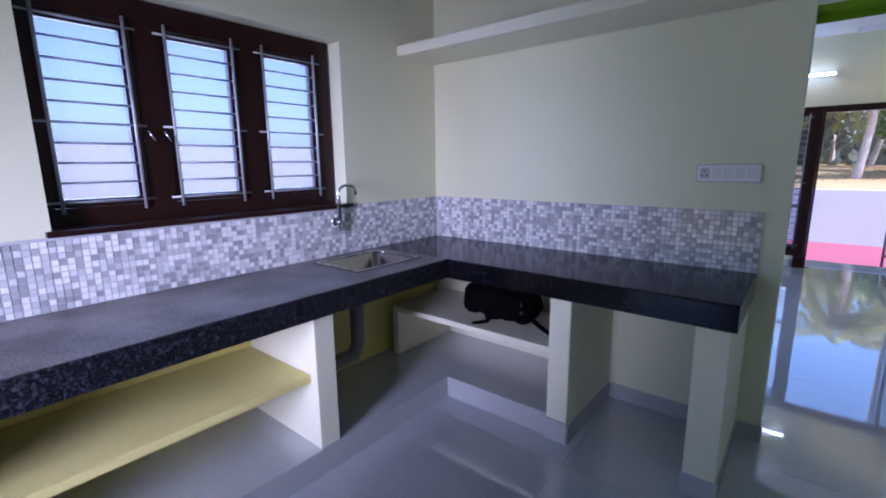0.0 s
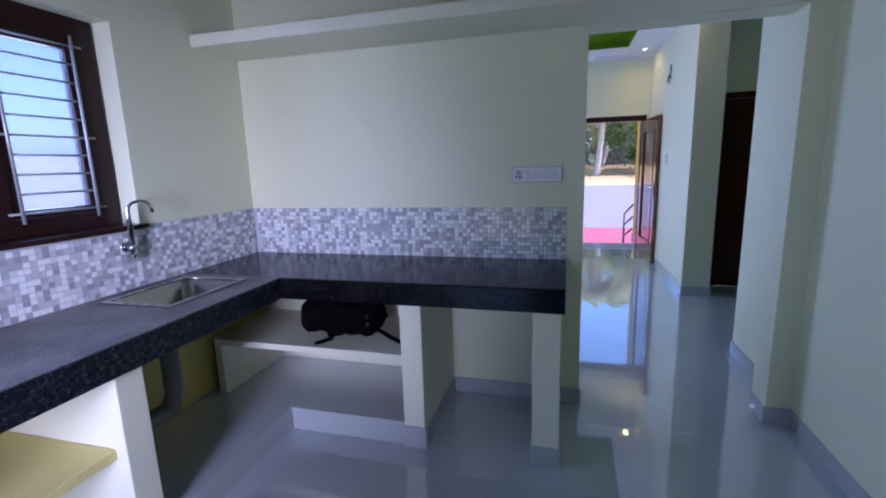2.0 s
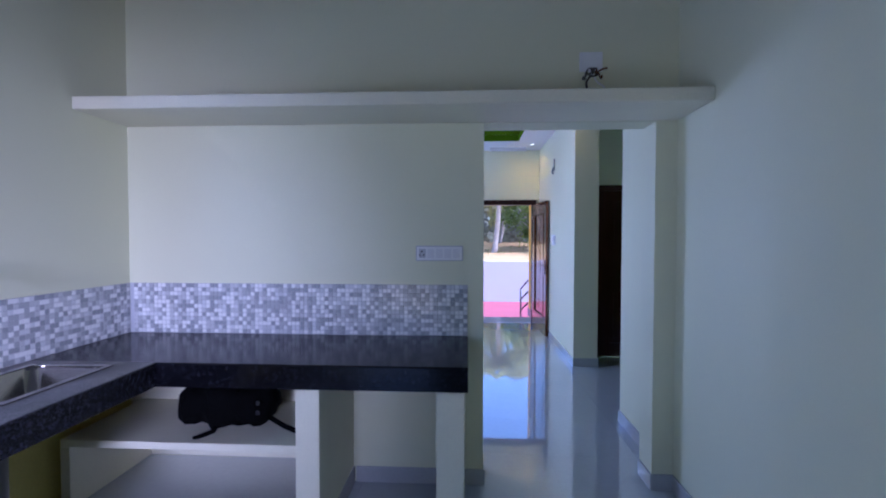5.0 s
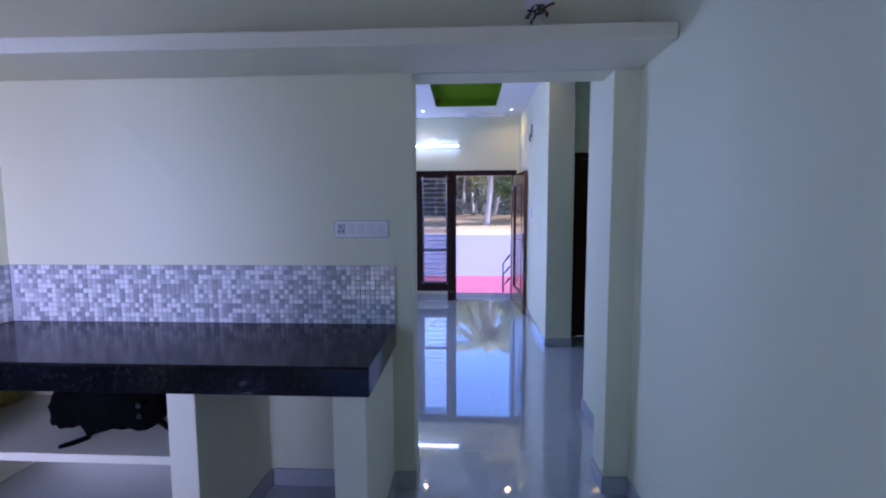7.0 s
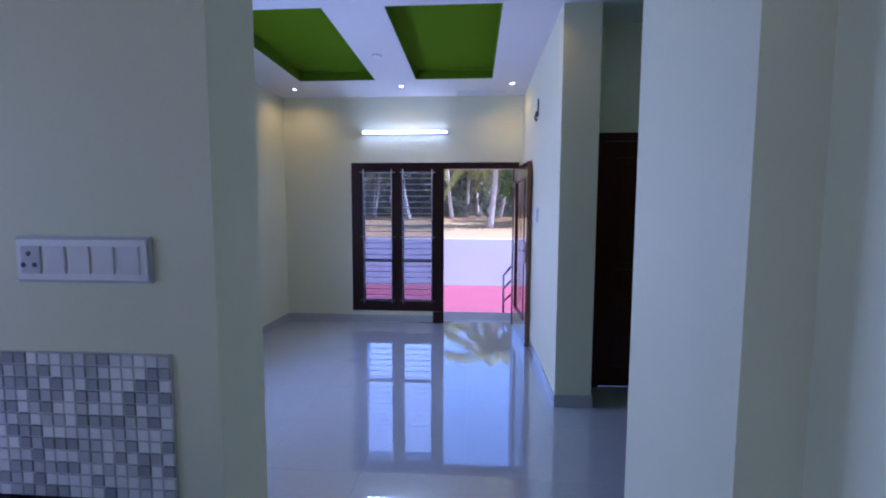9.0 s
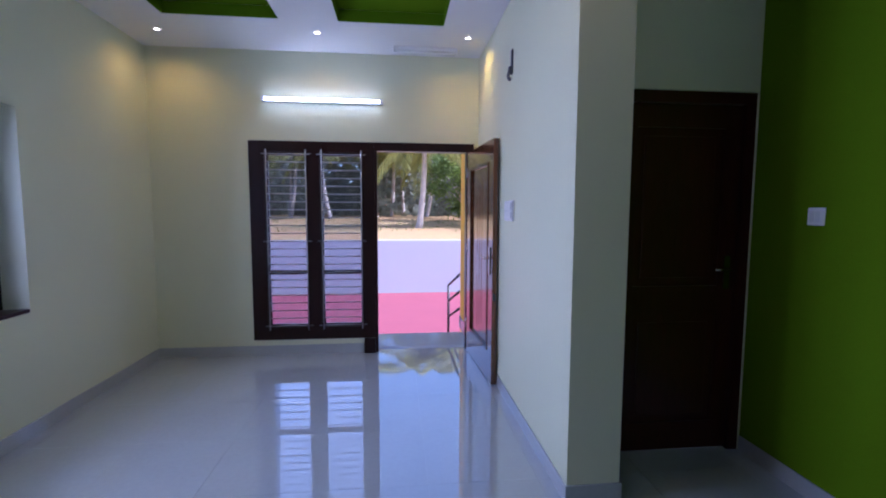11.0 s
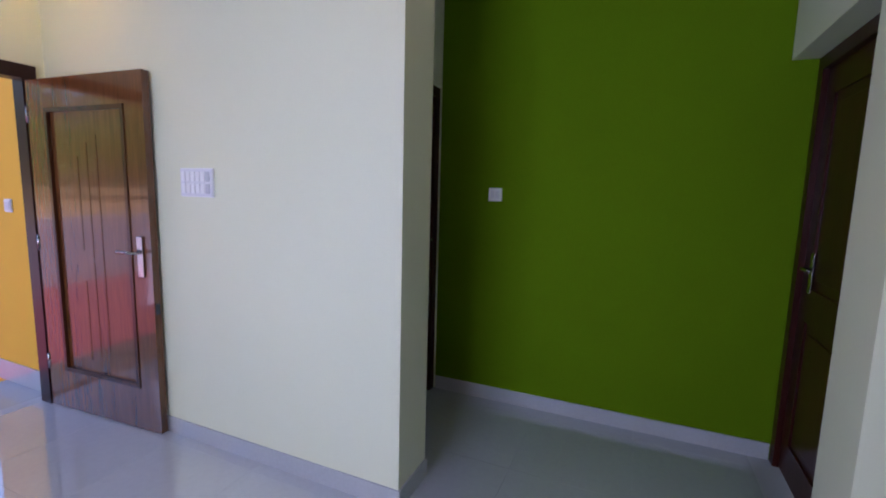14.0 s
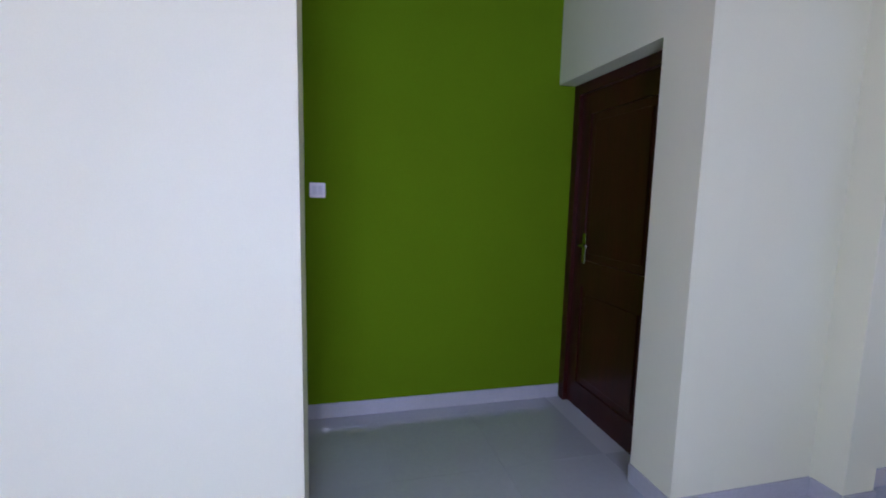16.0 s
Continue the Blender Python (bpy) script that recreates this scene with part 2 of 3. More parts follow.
def cells(us, vs, keep, w0, w1, put):
    """A slab of grid cells between w0 and w1, with holes where keep is false; put(u, v, w) gives the place."""
    bm = bmesh.new()
    grid = [[[bm.verts.new(put(u, v, w)) for w in (w0, w1)] for v in vs] for u in us]
    n, m = len(us) - 1, len(vs) - 1
    ok = lambda i, j: 0 <= i < n and 0 <= j < m and keep((us[i] + us[i + 1]) / 2, (vs[j] + vs[j + 1]) / 2)
    for i in range(n):
        for j in range(m):
            if not ok(i, j):
                continue
            a, b, c, d = grid[i][j], grid[i + 1][j], grid[i + 1][j + 1], grid[i][j + 1]
            for k in (0, 1):
                bm.faces.new((a[k], b[k], c[k], d[k]))
            for (p, q), nb in (((a, b), (i, j - 1)), ((b, c), (i + 1, j)), ((c, d), (i, j + 1)), ((d, a), (i - 1, j))):
                if not ok(*nb):
                    bm.faces.new((p[0], q[0], q[1], p[1]))
    for v in [v for v in bm.verts if not v.link_faces]:
        bm.verts.remove(v)
    return bm


def holed(u0, u1, v0, v1, holes, w0, w1, put):
    us = sorted({u0, u1, *(h[0] for h in holes), *(h[1] for h in holes)})
    vs = sorted({v0, v1, *(h[2] for h in holes), *(h[3] for h in holes)})
    return cells(us, vs, lambda u, v: not any(h[0] < u < h[1] and h[2] < v < h[3] for h in holes), w0, w1, put)


ALONG_Y = lambda u, v, w: (w, u, v)
ALONG_X = lambda u, v, w: (u, w, v)
FLAT = lambda u, v, w: (u, v, w)


def wall(name, put, w0, w1, u0, u1, mat=None, holes=(), z0=-0.05, z1=3.16, label="cream painted plaster wall"):
    return single(name, holed(u0, u1, z0, z1, holes, w0, w1, put), mat or PAINT, label, "wall", kind="structure")


# ---- structure ----
wall("wall_kitchen_west", ALONG_Y, -2.10, -1.864, -1.40, 3.01, holes=[(0.68, 2.13, 1.205, 2.19)])
wall("wall_kitchen_back", ALONG_X, 3.01, 3.20, -2.10, 1.72, holes=[(0.345, 1.345, -0.05, 2.18)])
wall("wall_kitchen_east", ALONG_Y, 1.47, 1.72, -1.40, 3.01)
wall("wall_kitchen_south", ALONG_X, -1.40, -1.20, -1.864, 1.47, holes=[(-1.15, -0.20, -0.05, 2.05)])
wall("wall_passage_east", ALONG_Y, 1.495, 1.72, 3.20, 3.78)
wall("wall_nook_south", ALONG_X, 3.78, 4.01, 1.495, 2.739, holes=[(1.775, 2.739, -0.05, 2.165)])
wall("wall_nook_east", ALONG_Y, 2.74, 2.95, 3.78, 6.15, GREEN, label="plain green painted accent wall")
wall("wall_nook_north", ALONG_X, 5.97, 6.15, 1.763, 2.74, holes=[(1.86, 2.736, -0.05, 2.15)])
wall("wall_living_east", ALONG_Y, 1.488, 1.763, 5.58, 8.13)
wall("wall_living_front", ALONG_X, 8.13, 8.34, -1.95, 1.763, holes=[(-0.79, 0.43, 0.15, 2.145), (0.43, 1.44, -0.05, 2.145)])
wall("wall_living_west", ALONG_Y, -1.95, -1.70, 3.20, 8.13, holes=[(4.95, 6.62, 0.80, 2.10)])

# Unseen ceiling, grey so that less light bounces onto the upper walls.
single("ceiling_kitchen", block(-1.864, 1.47, -1.20, 3.01, 3.05, 3.16), DIM_CEILING, "unseen ceiling, kept grey to dim the bounce light", "ceiling", kind="structure")
TRAYS = [(-1.18, -0.29, 5.55, 7.39), (0.18, 1.05, 5.55, 7.39)]
single("ceiling_living", holed(-1.70, 2.74, 3.20, 8.13, TRAYS, 3.00, 3.10, FLAT), WHITE, "white false ceiling with two recessed trays", "ceiling", kind="structure")
for x0, x1, y0, y1 in TRAYS:
    single("ceiling_tray", holed(x0 - 0.02, x1 + 0.02, y0 - 0.02, y1 + 0.02, [], 3.10, 3.13, FLAT), GREEN, "green painted recessed ceiling tray", "ceiling tray", "ceiling trays", "structure")
    bm = holed(x0 - 0.003, x1 + 0.003, y0 - 0.003, y1 + 0.003, [(x0 + 0.003, x1 - 0.003, y0 + 0.003, y1 - 0.003)], 3.004, 3.098, FLAT)
    single("trim_tray", bm, GREEN, "green painted side of a ceiling tray", "trim", kind="structure")
single("roof_slab", block(-2.10, 2.95, -1.40, 8.34, 3.17, 3.32), SLABW, "plain concrete roof slab", "roof", kind="structure")


def skirting(x0, x1, y0, y1, h=0.095):
    single("baseboard", block(x0, x1, y0, y1, -0.001, h, bevel=0.002), SKIRT, "grey polished tile skirting", "skirting", "skirtings", "structure")


S = 0.010
skirting(-0.43, 0.10, 3.01 - S, 3.01)
skirting(0.24, 0.345, 3.01 - S, 3.01)
skirting(0.345, 0.345 + S, 3.002, 3.20)
skirting(1.345 - S, 1.345, 3.002, 3.20)
skirting(1.345, 1.47, 3.01 - S, 3.01)
skirting(1.47 - S, 1.47, -1.20, 2.998)
skirting(1.495 - S, 1.495, 3.205, 4.01 + S)
skirting(1.345, 1.484, 3.20, 3.20 + S)
skirting(1.496, 1.775, 4.01, 4.01 + S)
skirting(2.74 - S, 2.74, 3.90, 5.965)
skirting(1.488 - S, 1.488, 5.58 - S, 8.12)
skirting(1.489, 1.763, 5.58 - S, 5.58)
skirting(1.763, 1.763 + S, 5.58 - S, 5.968)
skirting(-1.70, -0.79, 8.13 - S, 8.13)
skirting(-0.79, 0.31, 8.13 - S, 8.13)
skirting(-1.70, -1.70 + S, 3.21, 8.119)
skirting(-1.70, 0.334, 3.20, 3.20 + S)

floor = single("floor", block(-2.0, 2.85, -1.3, 8.30, -0.12, -0.0025), GROUT, "grey polished vitrified tile floor", "floor", kind="structure")


# ---- windows and doors ----
def window(name, put, w, depth, u0, u1, z0, z1, panes, zp0, zp1, bars, label, mid=None, inner=1, glass=None):
    """A dark wooden window: frame with mullions, glazed sashes, and a grille of bars on the room side. put maps (u, z, w); inner gives the room's side."""
    th = thing(name, put((u0 + u1) / 2, z0, w), label, "window", "windows", "structure")
    s = inner
    a, b = sorted((w, w - s * depth))
    part("window_frame", holed(u0, u1, z0, z1, [(p0 - 0.035, p1 + 0.035, zp0 - 0.035, zp1 + 0.035) for p0, p1 in panes], a, b, put), WOOD, th)
    for p0, p1 in panes:
        c, d = sorted((w - s * 0.012, w - s * 0.048))
        holes = [(p0, p1, zp0, zp1)] if mid is None else [(p0, p1, zp0, mid - 0.022), (p0, p1, mid + 0.022, zp1)]
        sash = part("sash", holed(p0 - 0.034, p1 + 0.034, zp0 - 0.034, zp1 + 0.034, holes, c, d, put), WOOD, th)
        c, d = sorted((w - s * 0.028, w - s * 0.032))
        g = part("pane", holed(p0 + 0.001, p1 - 0.001, zp0 + 0.001, zp1 - 0.001, [], c, d, put), glass or GLASS, sash, "lightly tinted window glass" if glass else "clear window glass")
        g.visible_shadow = False
        o = w + s * 0.010
        for u in (p0 - 0.012, p1 + 0.012):
            part("grille_bar", tube([put(u, zp0 - 0.055, o + s * 0.006), put(u, zp1 + 0.055, o + s * 0.006)], 0.007, 8), BARS, th, "grey painted steel upright bar")
        for i in range(bars + 1):
            z = zp0 - 0.012 + (zp1 - zp0 + 0.024) * i / bars
            long = 0.058 if i in (0, bars // 2, bars) else 0.012
            part("grille_bar", tube([put(p0 - long, z, o), put(p1 + long, z, o)], 0.0055, 6), BARS, th, "grey painted steel cross bar")
    return th


KP = [(0.755, 1.030), (1.215, 1.500), (1.690, 1.985)]
kw = window("window_1", ALONG_Y, -1.965, 0.09, 0.682, 2.115, 1.225, 2.188, KP, 1.335, 2.045, 9, "dark brown wooden three-pane window with steel grille bars", glass=GLASS_GREY)
part("window_sill", block(-2.09, -1.835, 0.66, 2.16, 1.200, 1.224, bevel=0.004), WOOD, kw)
for u in (1.085, 1.150):
    part("latch", tube([(-1.952, u, 1.63), (-1.925, u, 1.62), (-1.925, u + 0.02, 1.58)], 0.005, 6), CHROME, kw, "small bright window latch")
LP = [(5.05, 5.36), (5.56, 5.92), (6.10, 6.42)]
lw = window("window_2", ALONG_Y, -1.86, 0.085, 4.952, 6.618, 0.802, 2.098, LP, 0.93, 1.97, 15, "dark brown wooden three-pane window in the living room", mid=1.28, glass=GLASS_GREY)
part("window_sill", block(-1.858, -1.698, 4.953, 6.617, 0.801, 0.824, bevel=0.004), WOOD, lw)
FP = [(-0.61, -0.255), (-0.080, 0.285)]
fw = window("window_3", ALONG_X, 8.125, 0.10, -0.788, 0.428, 0.152, 2.143, FP, 0.31, 2.005, 22, "dark brown wooden two-pane front window with grille", mid=0.84, inner=-1, glass=GLASS_DARK)

single("pavement_back", block(-2.6, 1.6, -4.2, -1.402, -0.97, -0.03), SLABW, "pale cement platform outside the back door", "pavement", kind="structure")

# front door: frame, and the leaf that stands open into the room
fd = thing("door_1", (0.9, 8.13, 0), "polished teak front door standing open inwards", "door", kind="structure")
bm = bmesh.new()
box(bm, 0.315, 0.428, 8.085, 8.124, 0.0, 0.15)
part("door_post_foot", bm, WOOD, fd)
part("door_frame", holed(0.429, 1.438, -0.0, 2.143, [(0.455, 1.365, -0.001, 2.06)], 8.115, 8.225, ALONG_X), WOOD, fd)
hinge, free = Vector((1.372, 8.105, 0)), Vector((1.430, 7.120, 0))
ang = math.atan2(free.y - hinge.y, free.x - hinge.x)
LEAF_M = Matrix.Translation(hinge) @ Matrix.Rotation(ang, 4, "Z")
LW = (free - hinge).length


def leaf_part(name, bm, mat, parent, label=""):
    bmesh.ops.transform(bm, matrix=LEAF_M, verts=bm.verts[:])
    return part(name, bm, mat, parent, label)


# in the leaf's own frame: x from hinge to free edge, y towards the room's east wall, z up
leaf = leaf_part("door_leaf", holed(0, LW, 0.006, 2.05, [(0.16, LW - 0.15, 0.26, 1.88)], 0.0, 0.042, ALONG_X), TEAK, fd)
leaf_part("panel", block(0.158, LW - 0.148, 0.014, 0.032, 0.258, 1.882), TEAK, leaf)
leaf_part("moulding", holed(0.16, LW - 0.15, 0.26, 1.88, [(0.185, LW - 0.175, 0.285, 1.855)], -0.006, 0.016, ALONG_X), TEAK_DARK, leaf, "dark moulding round the door panel")
for i, (z0, z1) in enumerate([(1.05, 1.60), (1.00, 1.68), (0.92, 1.72), (0.36, 0.86), (0.40, 0.98), (0.44, 0.92)]):
    x = 0.40 + 0.085 * (i % 3)
    leaf_part("groove_strip", block(x, x + 0.008, 0.0122, 0.0145, z0, z1, bevel=0.002), TEAK, leaf)
for side, y in ((-1, -0.004), (1, 0.046)):
    hb = leaf_part("lock_plate", block(LW - 0.10, LW - 0.055, min(y, y + side * 0.006), max(y, y + side * 0.006), 0.93, 1.16, bevel=0.002), STEEL, leaf, "steel lock plate")
    if side < 0:
        leaf_part("lever", tube([(LW - 0.078, y, 1.07), (LW - 0.078, y + side * 0.045, 1.07), (LW - 0.20, y + side * 0.048, 1.072)], 0.009, 8), STEEL, hb, "steel lever handle")
leaf_part("bolt", block(LW - 0.002, LW + 0.006, 0.008, 0.03, 0.72, 0.78), BLACK, leaf)
for z in (0.25, 1.02, 1.8):
    leaf_part("door_hinge", tube([(0.0, 0.0, z), (0.0, 0.0, z + 0.1)], 0.009, 8), STEEL, leaf)


def inner_door(name, x0, x1, z1, y, face, label, handle_x):
    """A closed dark door in a frame; face is the side (+1 or -1 along y) seen from the passage."""
    th = thing(name, ((x0 + x1) / 2, y, 0), label, "door", "bedroom doors", "structure")
    part("door_frame", holed(x0, x1, 0, z1, [(x0 + 0.065, x1 - 0.065, -0.001, z1 - 0.065)], y - 0.05, y + 0.05, ALONG_X), DOOR_WOOD, th)
    a, b = x0 + 0.067, x1 - 0.067
    yf = y + face * 0.022
    ys = sorted((yf, yf - face * 0.036))
    m = (a + b) / 2
    holes = [(a + 0.10, b - 0.10, 0.18, 0.85), (a + 0.10, b - 0.10, 1.02, z1 - 0.20)]
    lf = part("door_leaf", holed(a, b, 0.008, z1 - 0.067, holes, *ys, ALONG_X), DOOR_WOOD, th)
    for h in holes:
        yp = sorted((yf - face * 0.012, yf - face * 0.028))
        part("panel", holed(h[0] - 0.002, h[1] + 0.002, h[2] - 0.002, h[3] + 0.002, [], *yp, ALONG_X), DOOR_WOOD, lf)
        yp = sorted((yf - face * 0.013, yf - face * 0.003))
        part("moulding", block(h[0] + 0.05, h[1] - 0.05, *yp, h[2] + 0.05, h[3] - 0.05, bevel=0.004), DOOR_WOOD, lf)
    yp = sorted((yf + face * 0.001, yf + face * 0.007))
    pl = part("lock_plate", block(handle_x - 0.02, handle_x + 0.02, *yp, 1.0, 1.20, bevel=0.002), STEEL, lf, "steel lock plate")
    d = 1 if handle_x < m else -1
    part("lever", tube([(handle_x, yf, 1.12), (handle_x, yf + face * 0.045, 1.12), (handle_x + d * 0.11, yf + face * 0.047, 1.12)], 0.008, 8), STEEL, pl, "steel lever handle")
    return th


inner_door("door_2", 1.862, 2.734, 2.148, 6.03, -1, "dark brown panelled bedroom door, closed", 2.62)
inner_door("door_3", 1.777, 2.736, 2.163, 3.845, 1, "dark brown panelled bedroom door, closed in a deep reveal", 2.55)

# ---- kitchen: counters and masonry ----
C0, C1 = 0.790, 0.905
ct = thing("kitchen_worktop", (-1.2, 2.5, C0), "L-shaped black granite worktop with speckled front edge", "worktop")
SINK = (-1.755, -1.405, 1.815, 2.265)
bm = holed(-1.862, -1.236, -1.198, 2.356, [SINK], C0 + 0.002, C1, FLAT)
part("slab", bm, GRANITE_DUSTY_LIT, ct, "dusty granite slab with pale glow in its colour and the sink cut into it")
part("slab", block(-1.862, 0.252, 2.357, 3.008, C0 + 0.002, C1), GRANITE, ct)
part("front_edge", block(-1.238, -1.228, -1.19, 2.352, C0, C1 - 0.003, bevel=0.003), GRANITE_EDGE, ct, "speckled granite edge")
part("front_edge", block(-1.226, 0.252, 2.347, 2.357, C0, C1 - 0.003, bevel=0.003), GRANITE, ct, "speckled granite edge")

sk = thing("kitchen_sink", (-1.58, 2.04, C1), "stainless steel single bowl sink set in the granite", "sink")
part("rim", holed(SINK[0] - 0.022, SINK[1] + 0.022, SINK[2] - 0.022, SINK[3] + 0.022, [(SINK[0] + 0.006, SINK[1] - 0.006, SINK[2] + 0.006, SINK[3] - 0.006)], C1 + 0.0005, C1 + 0.006, FLAT), STEEL, sk)
bm = bmesh.new()
loops = []
for z, ins in ((C1 + 0.003, 0.004), (C1 - 0.012, 0.012), (C1 - 0.17, 0.026), (C1 - 0.195, 0.065)):
    x0, x1, y0, y1 = SINK[0] + ins, SINK[1] - ins, SINK[2] + ins, SINK[3] - ins
    r = 0.05
    ring = []
    for cx, cy, a0 in ((x1 - r, y1 - r, 0), (x0 + r, y1 - r, 90), (x0 + r, y0 + r, 180), (x1 - r, y0 + r, 270)):
        for k in range(5):
            a = radians(a0 + 22.5 * k)
            ring.append(bm.verts.new((cx + r * math.cos(a), cy + r * math.sin(a), z)))
    loops.append(ring)
for a, b in zip(loops, loops[1:]):
    for k in range(len(a)):
        bm.faces.new((a[k], a[(k + 1) % len(a)], b[(k + 1) % len(a)], b[k])).smooth = True
bm.faces.new(loops[-1])
bowl = part("bowl", bm, STEEL, sk)
part("drain", tube([(-1.60, 1.95, C1 - 0.196), (-1.60, 1.95, C1 - 0.187)], 0.045, 20), CHROME, bowl, "round chrome drain")

tp = thing("kitchen_tap", (-1.862, 2.03, 1.11), "chrome wall-mounted swan-neck kitchen tap", "tap")
part("flange", tube([(-1.8635, 2.03, 1.12), (-1.852, 2.03, 1.12)], 0.028, 16), CHROME, tp)
tap_body = part("tap_body", tube([(-1.856, 2.03, 1.12), (-1.80, 2.03, 1.12)], 0.016, 12), CHROME, tp)
part("knob", tube([(-1.815, 2.03, 1.12), (-1.815, 2.03, 1.085), (-1.815, 2.01, 1.075)], [0.014, 0.016, 0.02], 12), CHROME, tap_body)
neck = [(-1.815, 2.03, 1.13), (-1.815, 2.03, 1.30)] + [(-1.815 + 0.035 * (1 - math.cos(a)), 2.03 + 0.040 * (1 - math.cos(a)), 1.30 + 0.045 * math.sin(a)) for a in (0.5, 1.0, 1.57, 2.1, 2.6)] + [(-1.748, 2.108, 1.285)]
part("spout", tube(neck, [0.015, 0.011] + [0.008] * (len(neck) - 2), 12), CHROME, tp)

pipe = thing("sink_waste_pipe", (-1.60, 1.95, 0.35), "grey plastic waste pipe under the sink", "pipe")
part("drop_pipe", tube([(-1.60, 1.95, 0.765), (-1.60, 1.95, 0.42), (-1.60, 1.93, 0.37), (-1.60, 1.90, 0.345)], 0.042, 12), PVC, pipe)
part("run_pipe", tube([(-1.60, 1.93, 0.345), (-1.62, 1.66, 0.335), (-1.66, 1.56, 0.335)], 0.042, 12), PVC, pipe)
part("collar", tube([(-1.60, 1.95, 0.72), (-1.60, 1.95, 0.77)], 0.055, 14), PVC, pipe)

# plinth, piers, shelves
PL = 0.130
bm = cells([-1.862, -1.262, -0.562], [-1.198, 2.387, 3.008], lambda x, y: x < -1.262 or y > 2.387, 0.001, PL - 0.006, FLAT)
single("kitchen_plinth", bm, SLABW, "low masonry plinth under the worktop", "plinth", kind="structure")
bm = cells([-1.862, -1.250, -0.562], [-1.198, 2.375, 3.008], lambda x, y: x < -1.250 or y > 2.375, PL - 0.0055, PL + 0.002, FLAT)
single("plinth_top", bm, TILE, "grey polished tile on top of the plinth", "plinth", kind="structure")
single("trim_plinth", block(-1.2615, -1.250, -1.19, 2.374, 0.0, PL - 0.006), SKIRT, "grey tile plinth face", "trim", kind="structure")
single("trim_plinth", block(-1.249, -0.566, 2.3755, 2.3865, 0.0, PL - 0.006), SKIRT, "grey tile plinth face", "trim", kind="structure")


def pier(name, x0, x1, y0, y1, z0, skirts):
    th = thing(name, ((x0 + x1) / 2, (y0 + y1) / 2, z0), "cream painted masonry pier carrying the worktop", "pier", "worktop piers", "structure")
    part("pier_body", block(x0, x1, y0, y1, z0, C0 - 0.001, bevel=0.004), SLABW, th)
    for d in skirts:
        part("skirting_tile", block(*d), SKIRT, th, "grey skirting tile")


# Yellow glow of the shade under the worktop is put into both colours.
UNDER = material("yellow_under_counter_shade", (0.78, 0.69, 0.20), 0.6, vary=0.06, scale=3, grain=90, bump=0.05)
SHELF = material("yellow_shade_masonry", (0.78, 0.70, 0.27), 0.6, vary=0.05, scale=3, grain=90, bump=0.05)
single("trim_under_worktop", block(-1.8638, -1.8612, -1.19, 3.004, PL + 0.004, C0 - 0.002), UNDER, "plaster panel under the worktop, yellow of the shade in its colour", "wall", kind="structure")
single("trim_under_worktop", block(-1.860, -0.562, 3.0065, 3.0095, PL + 0.004, C0 - 0.002), SLABW, "cream painted plaster under the worktop", "wall", kind="structure")
pier("pier", -0.560, -0.445, 2.362, 3.006, 0.001, [(-0.564, -0.441, 2.354, 2.361, 0.0, 0.12), (-0.444, -0.436, 2.362, 2.998, 0.0, 0.10)])
pier("pier", 0.105, 0.235, 2.362, 3.006, 0.001, [(0.100, 0.240, 2.354, 2.361, 0.0, 0.10), (0.096, 0.104, 2.362, 2.998, 0.0, 0.10), (0.236, 0.244, 2.362, 2.998, 0.0, 0.10)])
pier("pier", -1.860, -1.254, 1.420, 1.530, PL + 0.003, [])
pier("pier", -1.860, -1.254, -0.10, 0.01, PL + 0.003, [])
single("lower_shelf", block(-1.785, -0.562, 2.425, 3.006, 0.450, 0.488, bevel=0.004), SLABW, "cream painted concrete shelf under the worktop", "shelf", kind="structure")
single("shelf_support", block(-1.785, -1.735, 2.425, 3.006, PL + 0.003, 0.4495, bevel=0.004), SLABW, "cream painted shelf support wall", "shelf support", kind="structure")
single("lower_shelf", block(-1.860, -1.300, 0.012, 1.418, 0.465, 0.503, bevel=0.004), SHELF, "concrete shelf under the worktop, yellow of the shade in its colour", "shelf", kind="structure")
single("lower_shelf", block(-1.860, -1.300, -1.19, -0.102, 0.465, 0.503, bevel=0.004), SHELF, "concrete shelf under the worktop, yellow of the shade in its colour", "shelf", kind="structure")
single("loft_slab", block(-1.862, 1.468, 2.615, 3.009, 2.182, 2.250, bevel=0.006), SLABW, "cream painted concrete loft slab over the worktop", "loft slab", kind="structure")

# ---- kitchen: things ----
bag = thing("duffel_bag", (-1.06, 2.74, 0.489), "black nylon duffel bag lying on the lower shelf", "bag")
bm = bmesh.new()
L, SEG, RING = 0.54, 30, 26
rows = []
for i in range(SEG + 1):
    u = i / SEG
    end = min(1.0, 1.0 * (1 - abs(2 * u - 1) ** 4) ** 0.5 + 0.05)
    row = []
    for k in range(RING):
        a = 2 * math.pi * k / RING
        wob = 1 + 0.34 * noise.noise((u * 6, math.cos(a) * 1.8, math.sin(a) * 1.8)) + 0.16 * noise.noise((u * 17, math.cos(a) * 5, math.sin(a) * 5))
        y = 0.15 * end * wob * abs(math.cos(a)) ** 0.7 * (1 if math.cos(a) > 0 else -1)
        z = 0.105 + 0.112 * end * wob * abs(math.sin(a)) ** 0.75 * (1 if math.sin(a) > 0 else -1)
        row.append(bm.verts.new((-1.06 - L / 2 + L * u, 2.71 + y, 0.489 + max(0.0, z))))
    rows.append(row)
for a, b in zip(rows, rows[1:]):
    for k in range(RING):
        bm.faces.new((a[k], a[(k + 1) % RING], b[(k + 1) % RING], b[k])).smooth = True
bm.faces.new(rows[0])
bm.faces.new(rows[-1])
